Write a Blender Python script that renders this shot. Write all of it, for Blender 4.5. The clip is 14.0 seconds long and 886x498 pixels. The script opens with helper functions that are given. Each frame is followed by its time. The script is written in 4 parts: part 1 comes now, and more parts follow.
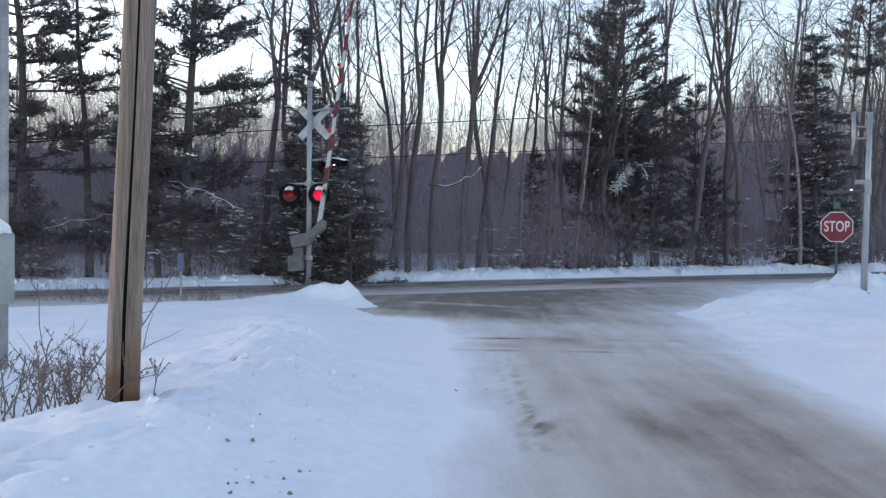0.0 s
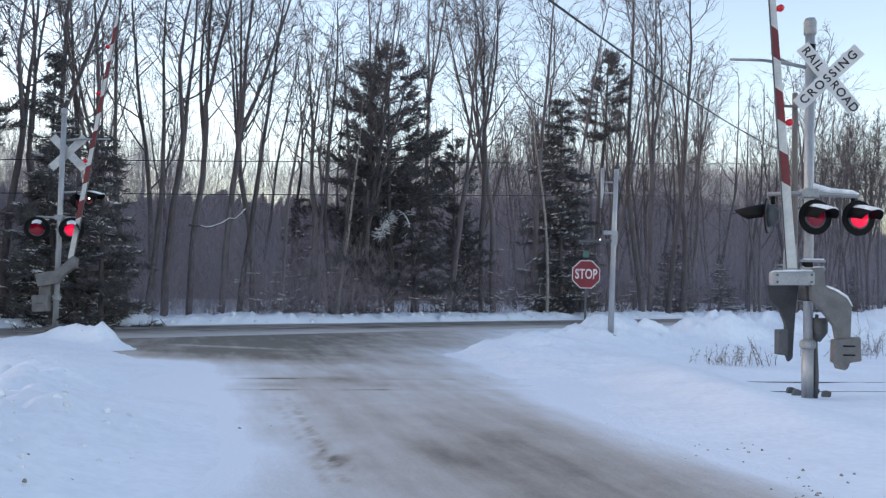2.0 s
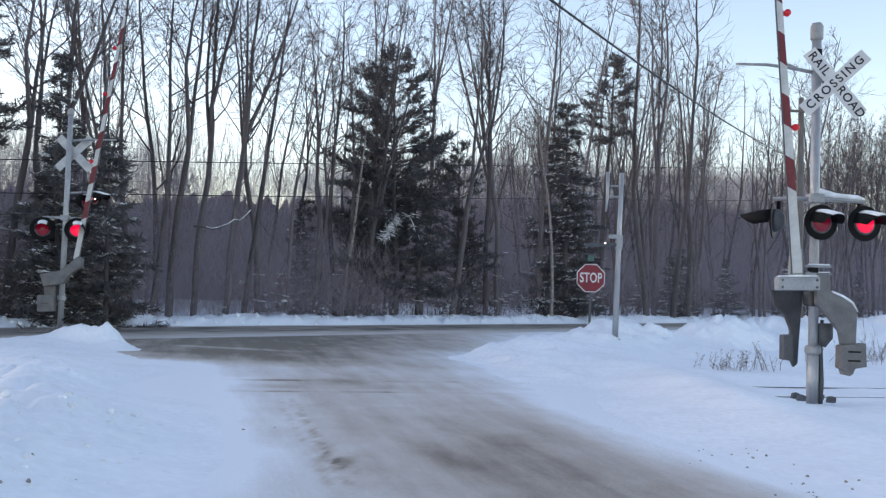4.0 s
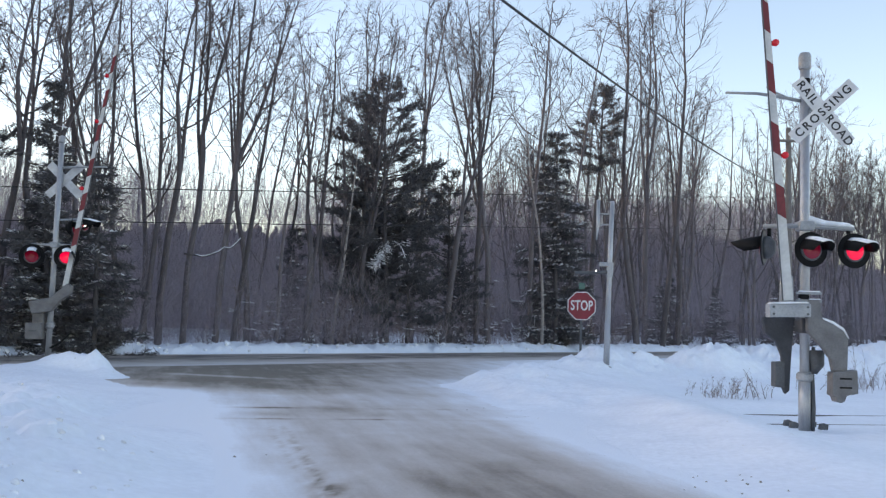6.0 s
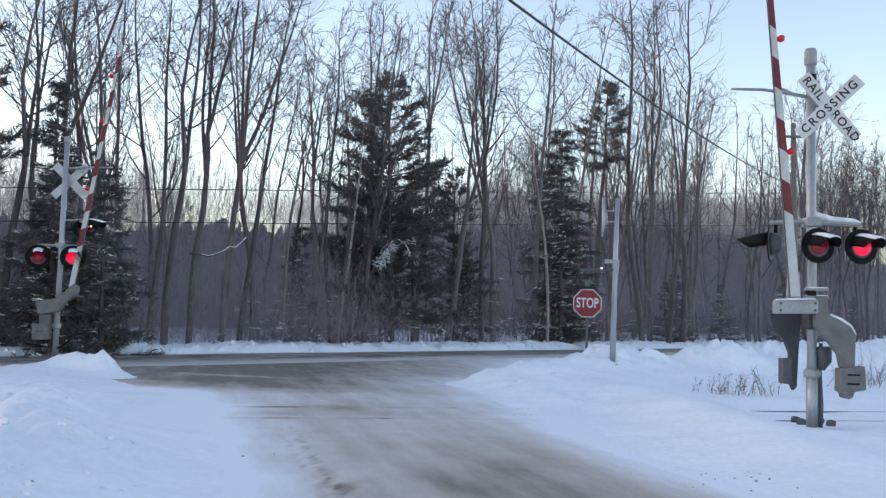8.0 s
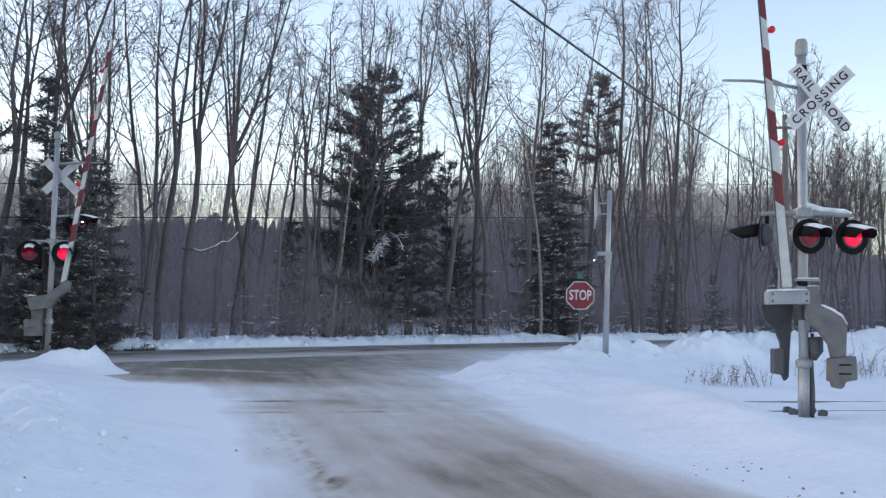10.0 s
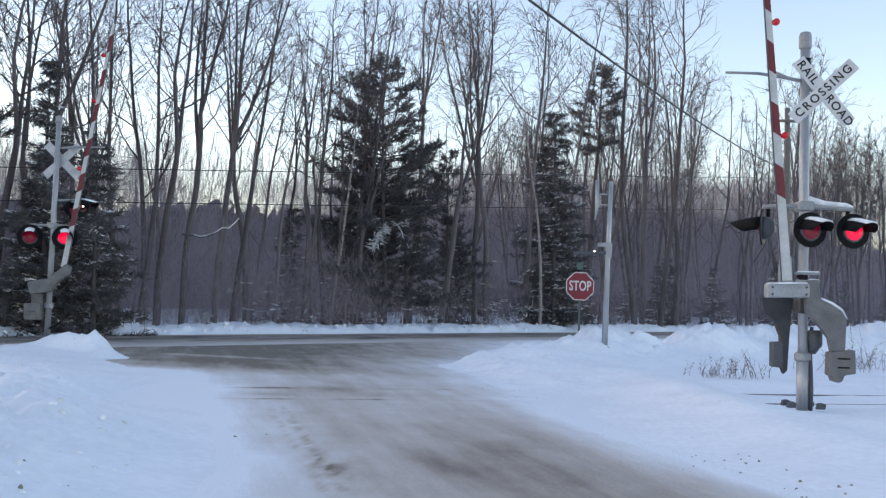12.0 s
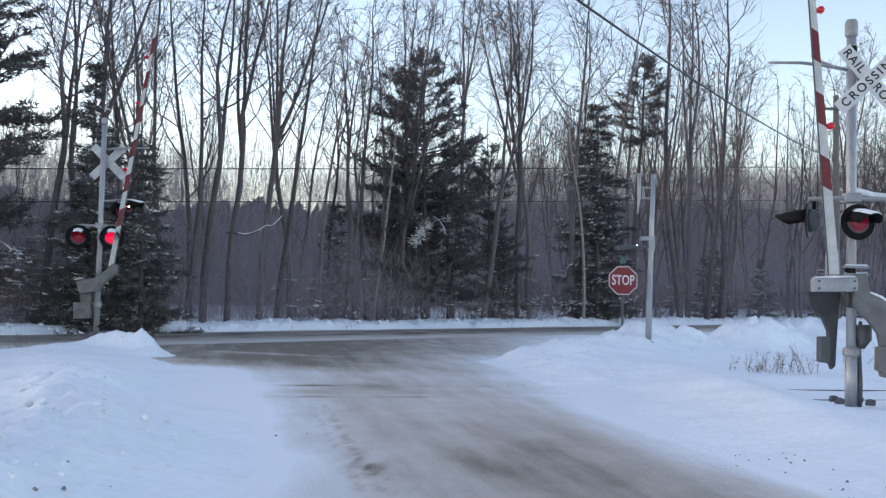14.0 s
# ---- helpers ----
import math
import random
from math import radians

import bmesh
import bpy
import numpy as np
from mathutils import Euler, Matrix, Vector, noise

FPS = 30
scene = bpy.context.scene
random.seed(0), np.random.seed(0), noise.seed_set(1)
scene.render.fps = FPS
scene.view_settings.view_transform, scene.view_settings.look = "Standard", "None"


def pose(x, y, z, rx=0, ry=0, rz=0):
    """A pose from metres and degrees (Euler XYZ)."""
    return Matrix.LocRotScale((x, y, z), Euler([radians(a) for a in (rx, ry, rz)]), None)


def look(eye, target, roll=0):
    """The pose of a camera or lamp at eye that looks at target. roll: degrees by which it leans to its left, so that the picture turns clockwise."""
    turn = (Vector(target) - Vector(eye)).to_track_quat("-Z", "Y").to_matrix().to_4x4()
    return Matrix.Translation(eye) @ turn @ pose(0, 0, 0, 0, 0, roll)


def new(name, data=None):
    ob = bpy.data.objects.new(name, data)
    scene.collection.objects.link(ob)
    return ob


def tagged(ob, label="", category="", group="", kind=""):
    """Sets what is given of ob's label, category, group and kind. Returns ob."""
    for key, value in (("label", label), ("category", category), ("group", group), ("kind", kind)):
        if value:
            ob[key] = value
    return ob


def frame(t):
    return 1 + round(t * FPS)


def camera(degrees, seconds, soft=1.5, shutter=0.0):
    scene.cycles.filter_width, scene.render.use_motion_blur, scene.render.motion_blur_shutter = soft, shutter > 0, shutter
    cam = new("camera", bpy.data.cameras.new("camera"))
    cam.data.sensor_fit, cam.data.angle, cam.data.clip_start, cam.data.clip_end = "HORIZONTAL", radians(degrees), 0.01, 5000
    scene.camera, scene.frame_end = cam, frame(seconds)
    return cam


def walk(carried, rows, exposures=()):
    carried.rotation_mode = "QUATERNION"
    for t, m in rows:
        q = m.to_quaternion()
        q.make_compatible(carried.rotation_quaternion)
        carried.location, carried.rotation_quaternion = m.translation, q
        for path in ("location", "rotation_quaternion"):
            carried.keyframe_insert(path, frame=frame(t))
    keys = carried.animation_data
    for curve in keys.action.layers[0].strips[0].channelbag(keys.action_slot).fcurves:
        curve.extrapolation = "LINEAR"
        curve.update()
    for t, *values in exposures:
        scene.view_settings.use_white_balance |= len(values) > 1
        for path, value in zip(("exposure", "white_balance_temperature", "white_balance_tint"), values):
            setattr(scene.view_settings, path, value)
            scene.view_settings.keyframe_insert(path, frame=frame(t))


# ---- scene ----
cam = camera(52.0, 14.0, soft=1.3)
# seconds, x, y, z, turn to the left, tilt up, lean
WAY = (
    (0, 0.392, -0.042, 1.638, 15.852, -0.862, -0.523), (0.5, 0.111, 0.193, 1.505, 6.871, 0.166, 0.258),
    (1, 0.083, -0.001, 1.480, 2.962, 1.178, -1.265), (1.5, 0.044, -0.018, 1.455, 1.395, 2.167, -1.037),
    (2, 0.025, -0.018, 1.459, 0.500, 2.498, -1.429), (4.5, 0.023, -0.017, 1.461, 0.815, 2.775, -1.859),
    (5, 0.009, -0.030, 1.457, 0.722, 3.291, -1.727), (5.5, -0.009, -0.037, 1.440, 0.314, 3.919, -2.142),
    (6, -0.013, -0.021, 1.428, 0.118, 4.497, -1.845), (6.5, -0.031, -0.020, 1.431, 0.154, 4.914, -1.824),
    (7, -0.032, -0.015, 1.427, 0.433, 4.868, -1.633), (7.5, -0.032, -0.024, 1.433, 0.453, 4.664, -1.562),
    (8, -0.035, -0.021, 1.433, 0.431, 4.362, -1.522), (10.5, -0.021, -0.018, 1.429, -0.016, 3.800, -1.069),
    (11, -0.034, -0.034, 1.425, -0.003, 3.532, -1.687), (11.5, -0.027, -0.012, 1.446, 0.042, 3.294, -1.735),
    (12, -0.029, -0.015, 1.428, -0.006, 3.268, -1.822), (12.5, 0.000, 0.000, 1.450, 0.000, 3.099, -2.157),
    (13, -0.023, -0.015, 1.447, 0.105, 2.952, -2.067), (13.5, -0.023, -0.008, 1.448, 0.399, 2.800, -2.018),
    (14, 0.032, 0.014, 1.476, 2.766, 2.814, -1.330),
)
walk(cam, [(t, pose(x, y, z, 90 + p, r, yaw)) for t, x, y, z, yaw, p, r in WAY],
     exposures=[(0, 1.38, 7250, 20), (14, 1.38, 7250, 20)])

# ---- daylight: a low, veiled winter sun off to the side, pale clear sky ----
SUN_AZ, SUN_EL = radians(-75), radians(12)          # measured from +y towards +x
world = bpy.data.worlds.new("winter_sky")
scene.world = world
world.use_nodes = True
wn = world.node_tree
sky = wn.nodes.new("ShaderNodeTexSky")
sky.sky_type, sky.sun_disc = "NISHITA", False
sky.sun_elevation, sky.sun_rotation = SUN_EL, SUN_AZ
sky.altitude, sky.air_density, sky.dust_density, sky.ozone_density = 200, 1.0, 0.55, 1.0
wn.nodes["Background"].inputs[1].default_value = 0.15
wn.links.new(sky.outputs[0], wn.nodes["Background"].inputs[0])
sun = new("sun", bpy.data.lights.new("sun", "SUN"))
sun.data.energy, sun.data.angle, sun.data.color = 0.2, radians(40), (1.0, 0.93, 0.86)
sun.matrix_world = look((0, 0, 30), (-30 * math.sin(SUN_AZ), -30 * math.cos(SUN_AZ), 30 - 30 * math.tan(SUN_EL)))


# ---- materials ----
def material(name, base, rough=0.7, metal=0.0, second=None, scale=4.0, fine=40.0, amount=0.5, bump=0.2, spec=0.5,
             stretch=(1, 1, 1), per_object=0.0, lo=0.4, hi=0.65):
    """Base colour mixed with a second one by coarse noise, modulated by fine noise, with a fine bump."""
    m = bpy.data.materials.new(name)
    m.use_nodes = True
    t = m.node_tree
    b = t.nodes["Principled BSDF"]
    b.inputs["Roughness"].default_value, b.inputs["Metallic"].default_value = rough, metal
    b.inputs["Specular IOR Level"].default_value = spec
    tc = t.nodes.new("ShaderNodeTexCoord")
    mp = t.nodes.new("ShaderNodeMapping")
    mp.inputs["Scale"].default_value = stretch
    t.links.new(tc.outputs["Object"], mp.inputs[0])
    n1, n2 = t.nodes.new("ShaderNodeTexNoise"), t.nodes.new("ShaderNodeTexNoise")
    for n, s in ((n1, scale), (n2, fine)):
        n.inputs["Scale"].default_value, n.inputs["Detail"].default_value = s, 4
        t.links.new(mp.outputs[0], n.inputs["Vector"])
    ramp = t.nodes.new("ShaderNodeMapRange")
    ramp.inputs[1].default_value, ramp.inputs[2].default_value = lo, hi
    t.links.new(n1.outputs[0], ramp.inputs[0])
    mix = t.nodes.new("ShaderNodeMix")
    mix.data_type = "RGBA"
    second = second or tuple(c * 0.75 for c in base)
    mix.inputs[6].default_value, mix.inputs[7].default_value = (*base, 1), (*second, 1)
    t.links.new(ramp.outputs[0], mix.inputs[0])
    hsv = t.nodes.new("ShaderNodeHueSaturation")
    t.links.new(mix.outputs[2], hsv.inputs["Color"])
    val = t.nodes.new("ShaderNodeMapRange")
    val.inputs[1].default_value, val.inputs[2].default_value = 0.25, 0.75
    val.inputs[3].default_value, val.inputs[4].default_value = 1 - amount * 0.5, 1 + amount * 0.5
    t.links.new(n2.outputs[0], val.inputs[0])
    if per_object:
        oi, add, pr = t.nodes.new("ShaderNodeObjectInfo"), t.nodes.new("ShaderNodeMath"), t.nodes.new("ShaderNodeMapRange")
        pr.inputs[3].default_value, pr.inputs[4].default_value = 1 - per_object, 1 + per_object
        add.operation = "MULTIPLY"
        t.links.new(oi.outputs["Random"], pr.inputs[0])
        t.links.new(val.outputs[0], add.inputs[0])
        t.links.new(pr.outputs[0], add.inputs[1])
        t.links.new(add.outputs[0], hsv.inputs["Value"])
    else:
        t.links.new(val.outputs[0], hsv.inputs["Value"])
    t.links.new(hsv.outputs[0], b.inputs["Base Color"])
    if bump:
        bp = t.nodes.new("ShaderNodeBump")
        bp.inputs["Strength"].default_value, bp.inputs["Distance"].default_value = bump, 0.02
        t.links.new(n2.outputs[0], bp.inputs["Height"])
        t.links.new(bp.outputs[0], b.inputs["Normal"])
    return m


def glowing(name, colour, strength, base):
    m = material(name, base, 0.25, amount=0.3, bump=0.0)
    b = m.node_tree.nodes["Principled BSDF"]
    b.inputs["Emission Color"].default_value, b.inputs["Emission Strength"].default_value = (*colour, 1), strength
    return m


def road_material(name, stretch_turn, asphalt):
    """Packed snow, ice, sand and bare asphalt, mixed by the sheet's grit attribute and by streaks along the traffic."""
    m = bpy.data.materials.new(name)
    m.use_nodes = True
    t = m.node_tree
    b = t.nodes["Principled BSDF"]
    at = t.nodes.new("ShaderNodeAttribute")
    at.attribute_name = "grit"
    tc, mp = t.nodes.new("ShaderNodeTexCoord"), t.nodes.new("ShaderNodeMapping")
    mp.inputs["Rotation"].default_value = (0, 0, stretch_turn)
    mp2 = t.nodes.new("ShaderNodeMapping")
    mp2.inputs["Scale"].default_value = (1.0, 0.14, 1.0)
    t.links.new(tc.outputs["Object"], mp.inputs[0])
    t.links.new(mp.outputs[0], mp2.inputs[0])
    ns = []
    for src, s, d in ((mp2, 2.4, 8), (tc, 0.9, 8), (tc, 22.0, 6)):
        n = t.nodes.new("ShaderNodeTexNoise")
        n.inputs["Scale"].default_value, n.inputs["Detail"].default_value = s, d
        n.inputs["Roughness"].default_value = 0.62
        t.links.new(src.outputs["Object"] if src is tc else src.outputs[0], n.inputs["Vector"])
        ns.append(n)

    def math(op, a, c, clamp=False):
        n = t.nodes.new("ShaderNodeMath")
        n.operation, n.use_clamp = op, clamp
        for i, v in enumerate((a, c)):
            if isinstance(v, (int, float)):
                n.inputs[i].default_value = v
            else:
                t.links.new(v, n.inputs[i])
        return n.outputs[0]
    streak = math("SUBTRACT", ns[0].outputs[0], 0.5)
    blotch = math("SUBTRACT", ns[1].outputs[0], 0.5)
    grain = math("SUBTRACT", ns[2].outputs[0], 0.5)
    k = math("ADD", at.outputs["Fac"], math("MULTIPLY", streak, 0.62))
    k = math("ADD", k, math("MULTIPLY", blotch, 0.40))
    k = math("ADD", k, math("MULTIPLY", grain, 0.16), True)
    ramp = t.nodes.new("ShaderNodeValToRGB")
    e = ramp.color_ramp.elements
    e[0].position, e[0].color = 0.10, (0.815, 0.855, 0.92, 1)
    e[1].position, e[1].color = 1.0, (*asphalt, 1)
    for p, c in ((0.36, (0.66, 0.66, 0.68, 1)), (0.58, (0.54, 0.502, 0.482, 1)), (0.80, (0.39, 0.34, 0.305, 1))):
        q = e.new(p)
        q.color = c
    t.links.new(k, ramp.inputs[0])
    t.links.new(ramp.outputs[0], b.inputs["Base Color"])
    b.inputs["Roughness"].default_value, b.inputs["Specular IOR Level"].default_value = 0.7, 0.25
    bp = t.nodes.new("ShaderNodeBump")
    bp.inputs["Strength"].default_value, bp.inputs["Distance"].default_value = 0.5, 0.03
    t.links.new(math("ADD", ns[2].outputs[0], math("MULTIPLY", k, -0.6)), bp.inputs["Height"])
    t.links.new(bp.outputs[0], b.inputs["Normal"])
    return m


SNOW = material("snow", (0.82, 0.86, 0.925), 0.75, second=(0.77, 0.81, 0.88), scale=0.8, fine=11.0, amount=0.10, bump=0.45, spec=0.25)
SNOW_CAP = material("snow_cap", (0.84, 0.86, 0.90), 0.8, scale=6, fine=60, amount=0.1, bump=0.3, spec=0.2)
SIDE_ROAD = road_material("icy_side_road", radians(-15), (0.20, 0.17, 0.14))
HIGHWAY = road_material("icy_highway", radians(43), (0.095, 0.084, 0.082))
BARK = material("grey_bark", (0.096, 0.084, 0.090), 0.9, second=(0.13, 0.114, 0.122), scale=1.5, fine=14, amount=0.6, bump=0.6, stretch=(4, 4, 0.6), per_object=0.35)
PALE_BARK = material("pale_birch_bark", (0.30, 0.27, 0.26), 0.85, second=(0.17, 0.15, 0.145), scale=2.5, fine=10, amount=0.6, bump=0.4, stretch=(2, 2, 3))
PINE_BARK = material("pine_bark", (0.09, 0.08, 0.084), 0.9, scale=2, fine=18, amount=0.6, bump=0.7, stretch=(3, 3, 0.7))
TWIGS = material("twigs", (0.092, 0.079, 0.084), 0.9, second=(0.122, 0.104, 0.11), scale=0.7, fine=6, amount=0.5, bump=0, per_object=0.3)
NEEDLES = material("needles", (0.092, 0.090, 0.096), 0.8, second=(0.118, 0.114, 0.12), scale=1.2, fine=9, amount=0.5, bump=0, spec=0.2)
THICKET = material("thicket", (0.34, 0.30, 0.335), 0.95, second=(0.27, 0.235, 0.265), scale=0.3, fine=3, amount=0.5, bump=0, spec=0.1)
WOODS_SHADE = material("woods_shade", (0.165, 0.143, 0.162), 1.0, second=(0.12, 0.104, 0.118), scale=0.5, fine=4, amount=0.6, bump=0.8, stretch=(1, 1, 0.25), spec=0.1)
DEAD_LEAF = material("dead_leaf", (0.15, 0.105, 0.08), 0.85, scale=6, fine=30, amount=0.6, bump=0)
STEM = material("dry_stem", (0.20, 0.155, 0.15), 0.9, scale=6, fine=30, amount=0.5, bump=0.2)
POLE_WOOD = material("weathered_pole_wood", (0.34, 0.265, 0.225), 0.85, second=(0.17, 0.128, 0.11), scale=0.9, fine=13, amount=0.95, bump=0.9, stretch=(7, 7, 0.22))
def stained(m, colour, low, high):
    """An uneven stain soaked up from the foot, between two heights of the object."""
    t = m.node_tree
    b = t.nodes["Principled BSDF"]
    was = b.inputs["Base Color"].links[0].from_socket
    tc, sep, noise = t.nodes.new("ShaderNodeTexCoord"), t.nodes.new("ShaderNodeSeparateXYZ"), t.nodes.new("ShaderNodeTexNoise")
    noise.inputs["Scale"].default_value, noise.inputs["Detail"].default_value = 6.0, 6
    add, ramp, mix = t.nodes.new("ShaderNodeMath"), t.nodes.new("ShaderNodeMapRange"), t.nodes.new("ShaderNodeMix")
    mul = t.nodes.new("ShaderNodeMath")
    mul.operation, mul.inputs[1].default_value = "MULTIPLY", 0.9
    mix.data_type = "RGBA"
    t.links.new(tc.outputs["Object"], sep.inputs[0])
    t.links.new(tc.outputs["Object"], noise.inputs["Vector"])
    t.links.new(noise.outputs[0], mul.inputs[0])
    t.links.new(sep.outputs[2], add.inputs[0])
    t.links.new(mul.outputs[0], add.inputs[1])
    t.links.new(add.outputs[0], ramp.inputs[0])
    ramp.inputs[1].default_value, ramp.inputs[2].default_value = low + 0.45, high + 0.45
    ramp.inputs[3].default_value, ramp.inputs[4].default_value = 1, 0
    t.links.new(ramp.outputs[0], mix.inputs[0])
    t.links.new(was, mix.inputs[6])
    mix.inputs[7].default_value = (*colour, 1)
    t.links.new(mix.outputs[2], b.inputs["Base Color"])


stained(POLE_WOOD, (0.19, 0.095, 0.045), 0.3, 0.75)
POLE_GROOVE = material("groove_black", (0.008, 0.008, 0.008), 0.9, bump=0.1, spec=0.05)
FAR_POLE = material("grey_pole_wood", (0.17, 0.15, 0.14), 0.9, fine=14, amount=0.5, stretch=(5, 5, 0.4))
ALUMINIUM = material("dull_aluminium", (0.42, 0.43, 0.45), 0.5, 0.55, second=(0.31, 0.32, 0.34), scale=3, fine=30, amount=0.25, bump=0.15, stretch=(2, 2, 0.5))
GALV = material("grey_painted_steel", (0.33, 0.34, 0.355), 0.6, 0.2, second=(0.24, 0.25, 0.265), scale=4, fine=35, amount=0.35, bump=0.12)
REAR_STEEL = material("dark_slate_steel", (0.062, 0.065, 0.075), 0.65, 0.2, scale=5, fine=40, amount=0.4, bump=0.3)
ARM_STEEL = material("dirty_grey_steel", (0.165, 0.162, 0.165), 0.65, 0.15, second=(0.12, 0.116, 0.12), scale=4, fine=35, amount=0.3, bump=0.1)
DARK_STEEL = material("dark_steel", (0.10, 0.105, 0.115), 0.65, 0.3, scale=5, fine=40, amount=0.4, bump=0.3)
BLACK = material("black_enamel", (0.008, 0.008, 0.009), 0.7, scale=8, fine=50, amount=0.4, bump=0.1, spec=0.15)
SIGN_WHITE = material("reflective_white", (0.62, 0.62, 0.63), 0.5, second=(0.52, 0.52, 0.53), scale=3, fine=25, amount=0.12, bump=0.05)
SIGN_BACK = material("bare_sign_metal", (0.50, 0.51, 0.53), 0.55, 0.35, scale=4, fine=30, amount=0.2, bump=0.1)
ARM_WHITE = material("gate_white", (0.54, 0.54, 0.53), 0.5, second=(0.43, 0.43, 0.42), scale=3, fine=25, amount=0.2, bump=0.1)
ARM_RED = material("gate_red", (0.17, 0.010, 0.018), 0.5, second=(0.12, 0.008, 0.014), scale=3, fine=25, amount=0.25, bump=0.1)
STOP_RED = material("stop_red", (0.22, 0.014, 0.028), 0.5, second=(0.18, 0.012, 0.022), scale=3, fine=25, amount=0.15, bump=0.05)
LETTER_BLACK = material("letter_black", (0.02, 0.02, 0.022), 0.6, bump=0)
LENS_LIT = glowing("lit_red_lens", (1.0, 0.006, 0.07), 0.34, (0.20, 0.006, 0.022))
LENS_DIM = glowing("dim_red_lens", (1.0, 0.01, 0.09), 0.03, (0.10, 0.005, 0.018))
LENS_ARM = glowing("gate_lamp_lens", (1.0, 0.015, 0.05), 0.09, (0.20, 0.008, 0.012))
WHITE_LED = glowing("white_indicator", (1.0, 0.97, 0.92), 2.5, (0.8, 0.8, 0.8))
RAIL_STEEL = material("rusty_rail", (0.13, 0.11, 0.10), 0.5, 0.5, scale=3, fine=30, amount=0.4)
WIRE = material("cable_black", (0.03, 0.03, 0.033), 0.7, bump=0)
GREEN_SIGN = material("green_sign", (0.05, 0.12, 0.10), 0.5, bump=0.05)
BLUE_SIGN = material("blue_marker", (0.11, 0.14, 0.25), 0.6, bump=0.05)
METER_GREY = material("meter_box_grey", (0.30, 0.33, 0.34), 0.55, 0.1, scale=3, fine=25, amount=0.2)
CLOD_AND_PIT = material("dirty_clod_and_pit_shade", (0.30, 0.28, 0.26), 0.9, second=(0.14, 0.12, 0.10), scale=9, fine=30, amount=0.4)


# ---- mesh helpers ----
class Mesh:
    """Collects vertices and faces of one part."""
    def __init__(self):
        self.v, self.f = [], []

    def tube(self, pts, radii, n=8, caps=True):
        pts = [Vector(p) for p in pts]
        start = len(self.v)
        for i, p in enumerate(pts):
            d = (pts[min(i + 1, len(pts) - 1)] - pts[max(i - 1, 0)]).normalized()
            a = d.cross(Vector((0, 0, 1)) if abs(d.z) < 0.95 else Vector((1, 0, 0))).normalized()
            b = d.cross(a)
            for k in range(n):
                w = 2 * math.pi * k / n
                self.v.append(p + (a * math.cos(w) + b * math.sin(w)) * radii[i])
        for i in range(len(pts) - 1):
            for k in range(n):
                q = start + i * n
                self.f.append((q + k, q + (k + 1) % n, q + n + (k + 1) % n, q + n + k))
        if caps:
            self.f.append(tuple(start + k for k in reversed(range(n))))
            self.f.append(tuple(start + (len(pts) - 1) * n + k for k in range(n)))
        return self

    def prism(self, poly, d0, d1, m=Matrix()):
        """A polygon of (x, z), counter-clockwise or not, between y = d0 and y = d1, moved by m."""
        s, n = len(self.v), len(poly)
        for d in (d0, d1):
            self.v += [m @ Vector((x, d, z)) for x, z in poly]
        self.f.append(tuple(range(s, s + n)))
        self.f.append(tuple(reversed(range(s + n, s + 2 * n))))
        for k in range(n):
            j = (k + 1) % n
            self.f.append((s + j, s + k, s + n + k, s + n + j))
        return self

    def box(self, c, size, m=Matrix()):
        x, y, z = size
        return self.prism([(c[0] - x / 2, c[2] - z / 2), (c[0] + x / 2, c[2] - z / 2), (c[0] + x / 2, c[2] + z / 2), (c[0] - x / 2, c[2] + z / 2)], c[1] - y / 2, c[1] + y / 2, m)

    def tri(self, a, b, c):
        s = len(self.v)
        self.v += [a, b, c]
        self.f.append((s, s + 1, s + 2))

    def data(self, name, smooth=False):
        me = bpy.data.meshes.new(name)
        me.from_pydata([tuple(p) for p in self.v], [], self.f)
        me.validate()
        bm = bmesh.new()
        bm.from_mesh(me)
        if len(bm.faces) < 5000:
            bmesh.ops.recalc_face_normals(bm, faces=bm.faces)
        for fc in bm.faces:
            fc.smooth = smooth
        bm.to_mesh(me)
        bm.free()
        return me


def part(name, mesh, mat, parent=None, label="", smooth=False, bevel=0.0):
    me = mesh if isinstance(mesh, bpy.types.Mesh) else mesh.data(name, smooth)
    if not me.materials:
        me.materials.append(mat)
    ob = new(name, me)
    if parent:
        ob.parent = parent
    if bevel:
        mod = ob.modifiers.new("bevel", "BEVEL")
        mod.width, mod.segments, mod.limit_method, mod.angle_limit = bevel, 2, "ANGLE", radians(40)
    if label:
        ob["label"] = label
    return ob


def thing(name, m, label, category, group="", kind=""):
    ob = new(name)
    ob.matrix_basis = m
    return tagged(ob, label, category, group, kind)


def lettering(text, size, mat, parent, name, m, width=1.0, depth=0.002):
    cu = bpy.data.curves.new(name, "FONT")
    cu.body, cu.size, cu.extrude, cu.align_x, cu.align_y = text, size, depth, "CENTER", "CENTER"
    cu.offset = size * 0.018
    cu.space_character = width
    tmp = new(name + "_outline", cu)
    bpy.context.view_layer.update()
    me = bpy.data.meshes.new_from_object(tmp.evaluated_get(bpy.context.evaluated_depsgraph_get()))
    bpy.data.objects.remove(tmp)
    me.materials.clear()
    ob = part(name, me, mat, parent)
    ob.matrix_basis = m
    return ob


def hashed(i, j, seed):
    v = np.sin(i * 127.1 + j * 311.7 + seed * 74.7) * 43758.5453
    return v - np.floor(v)


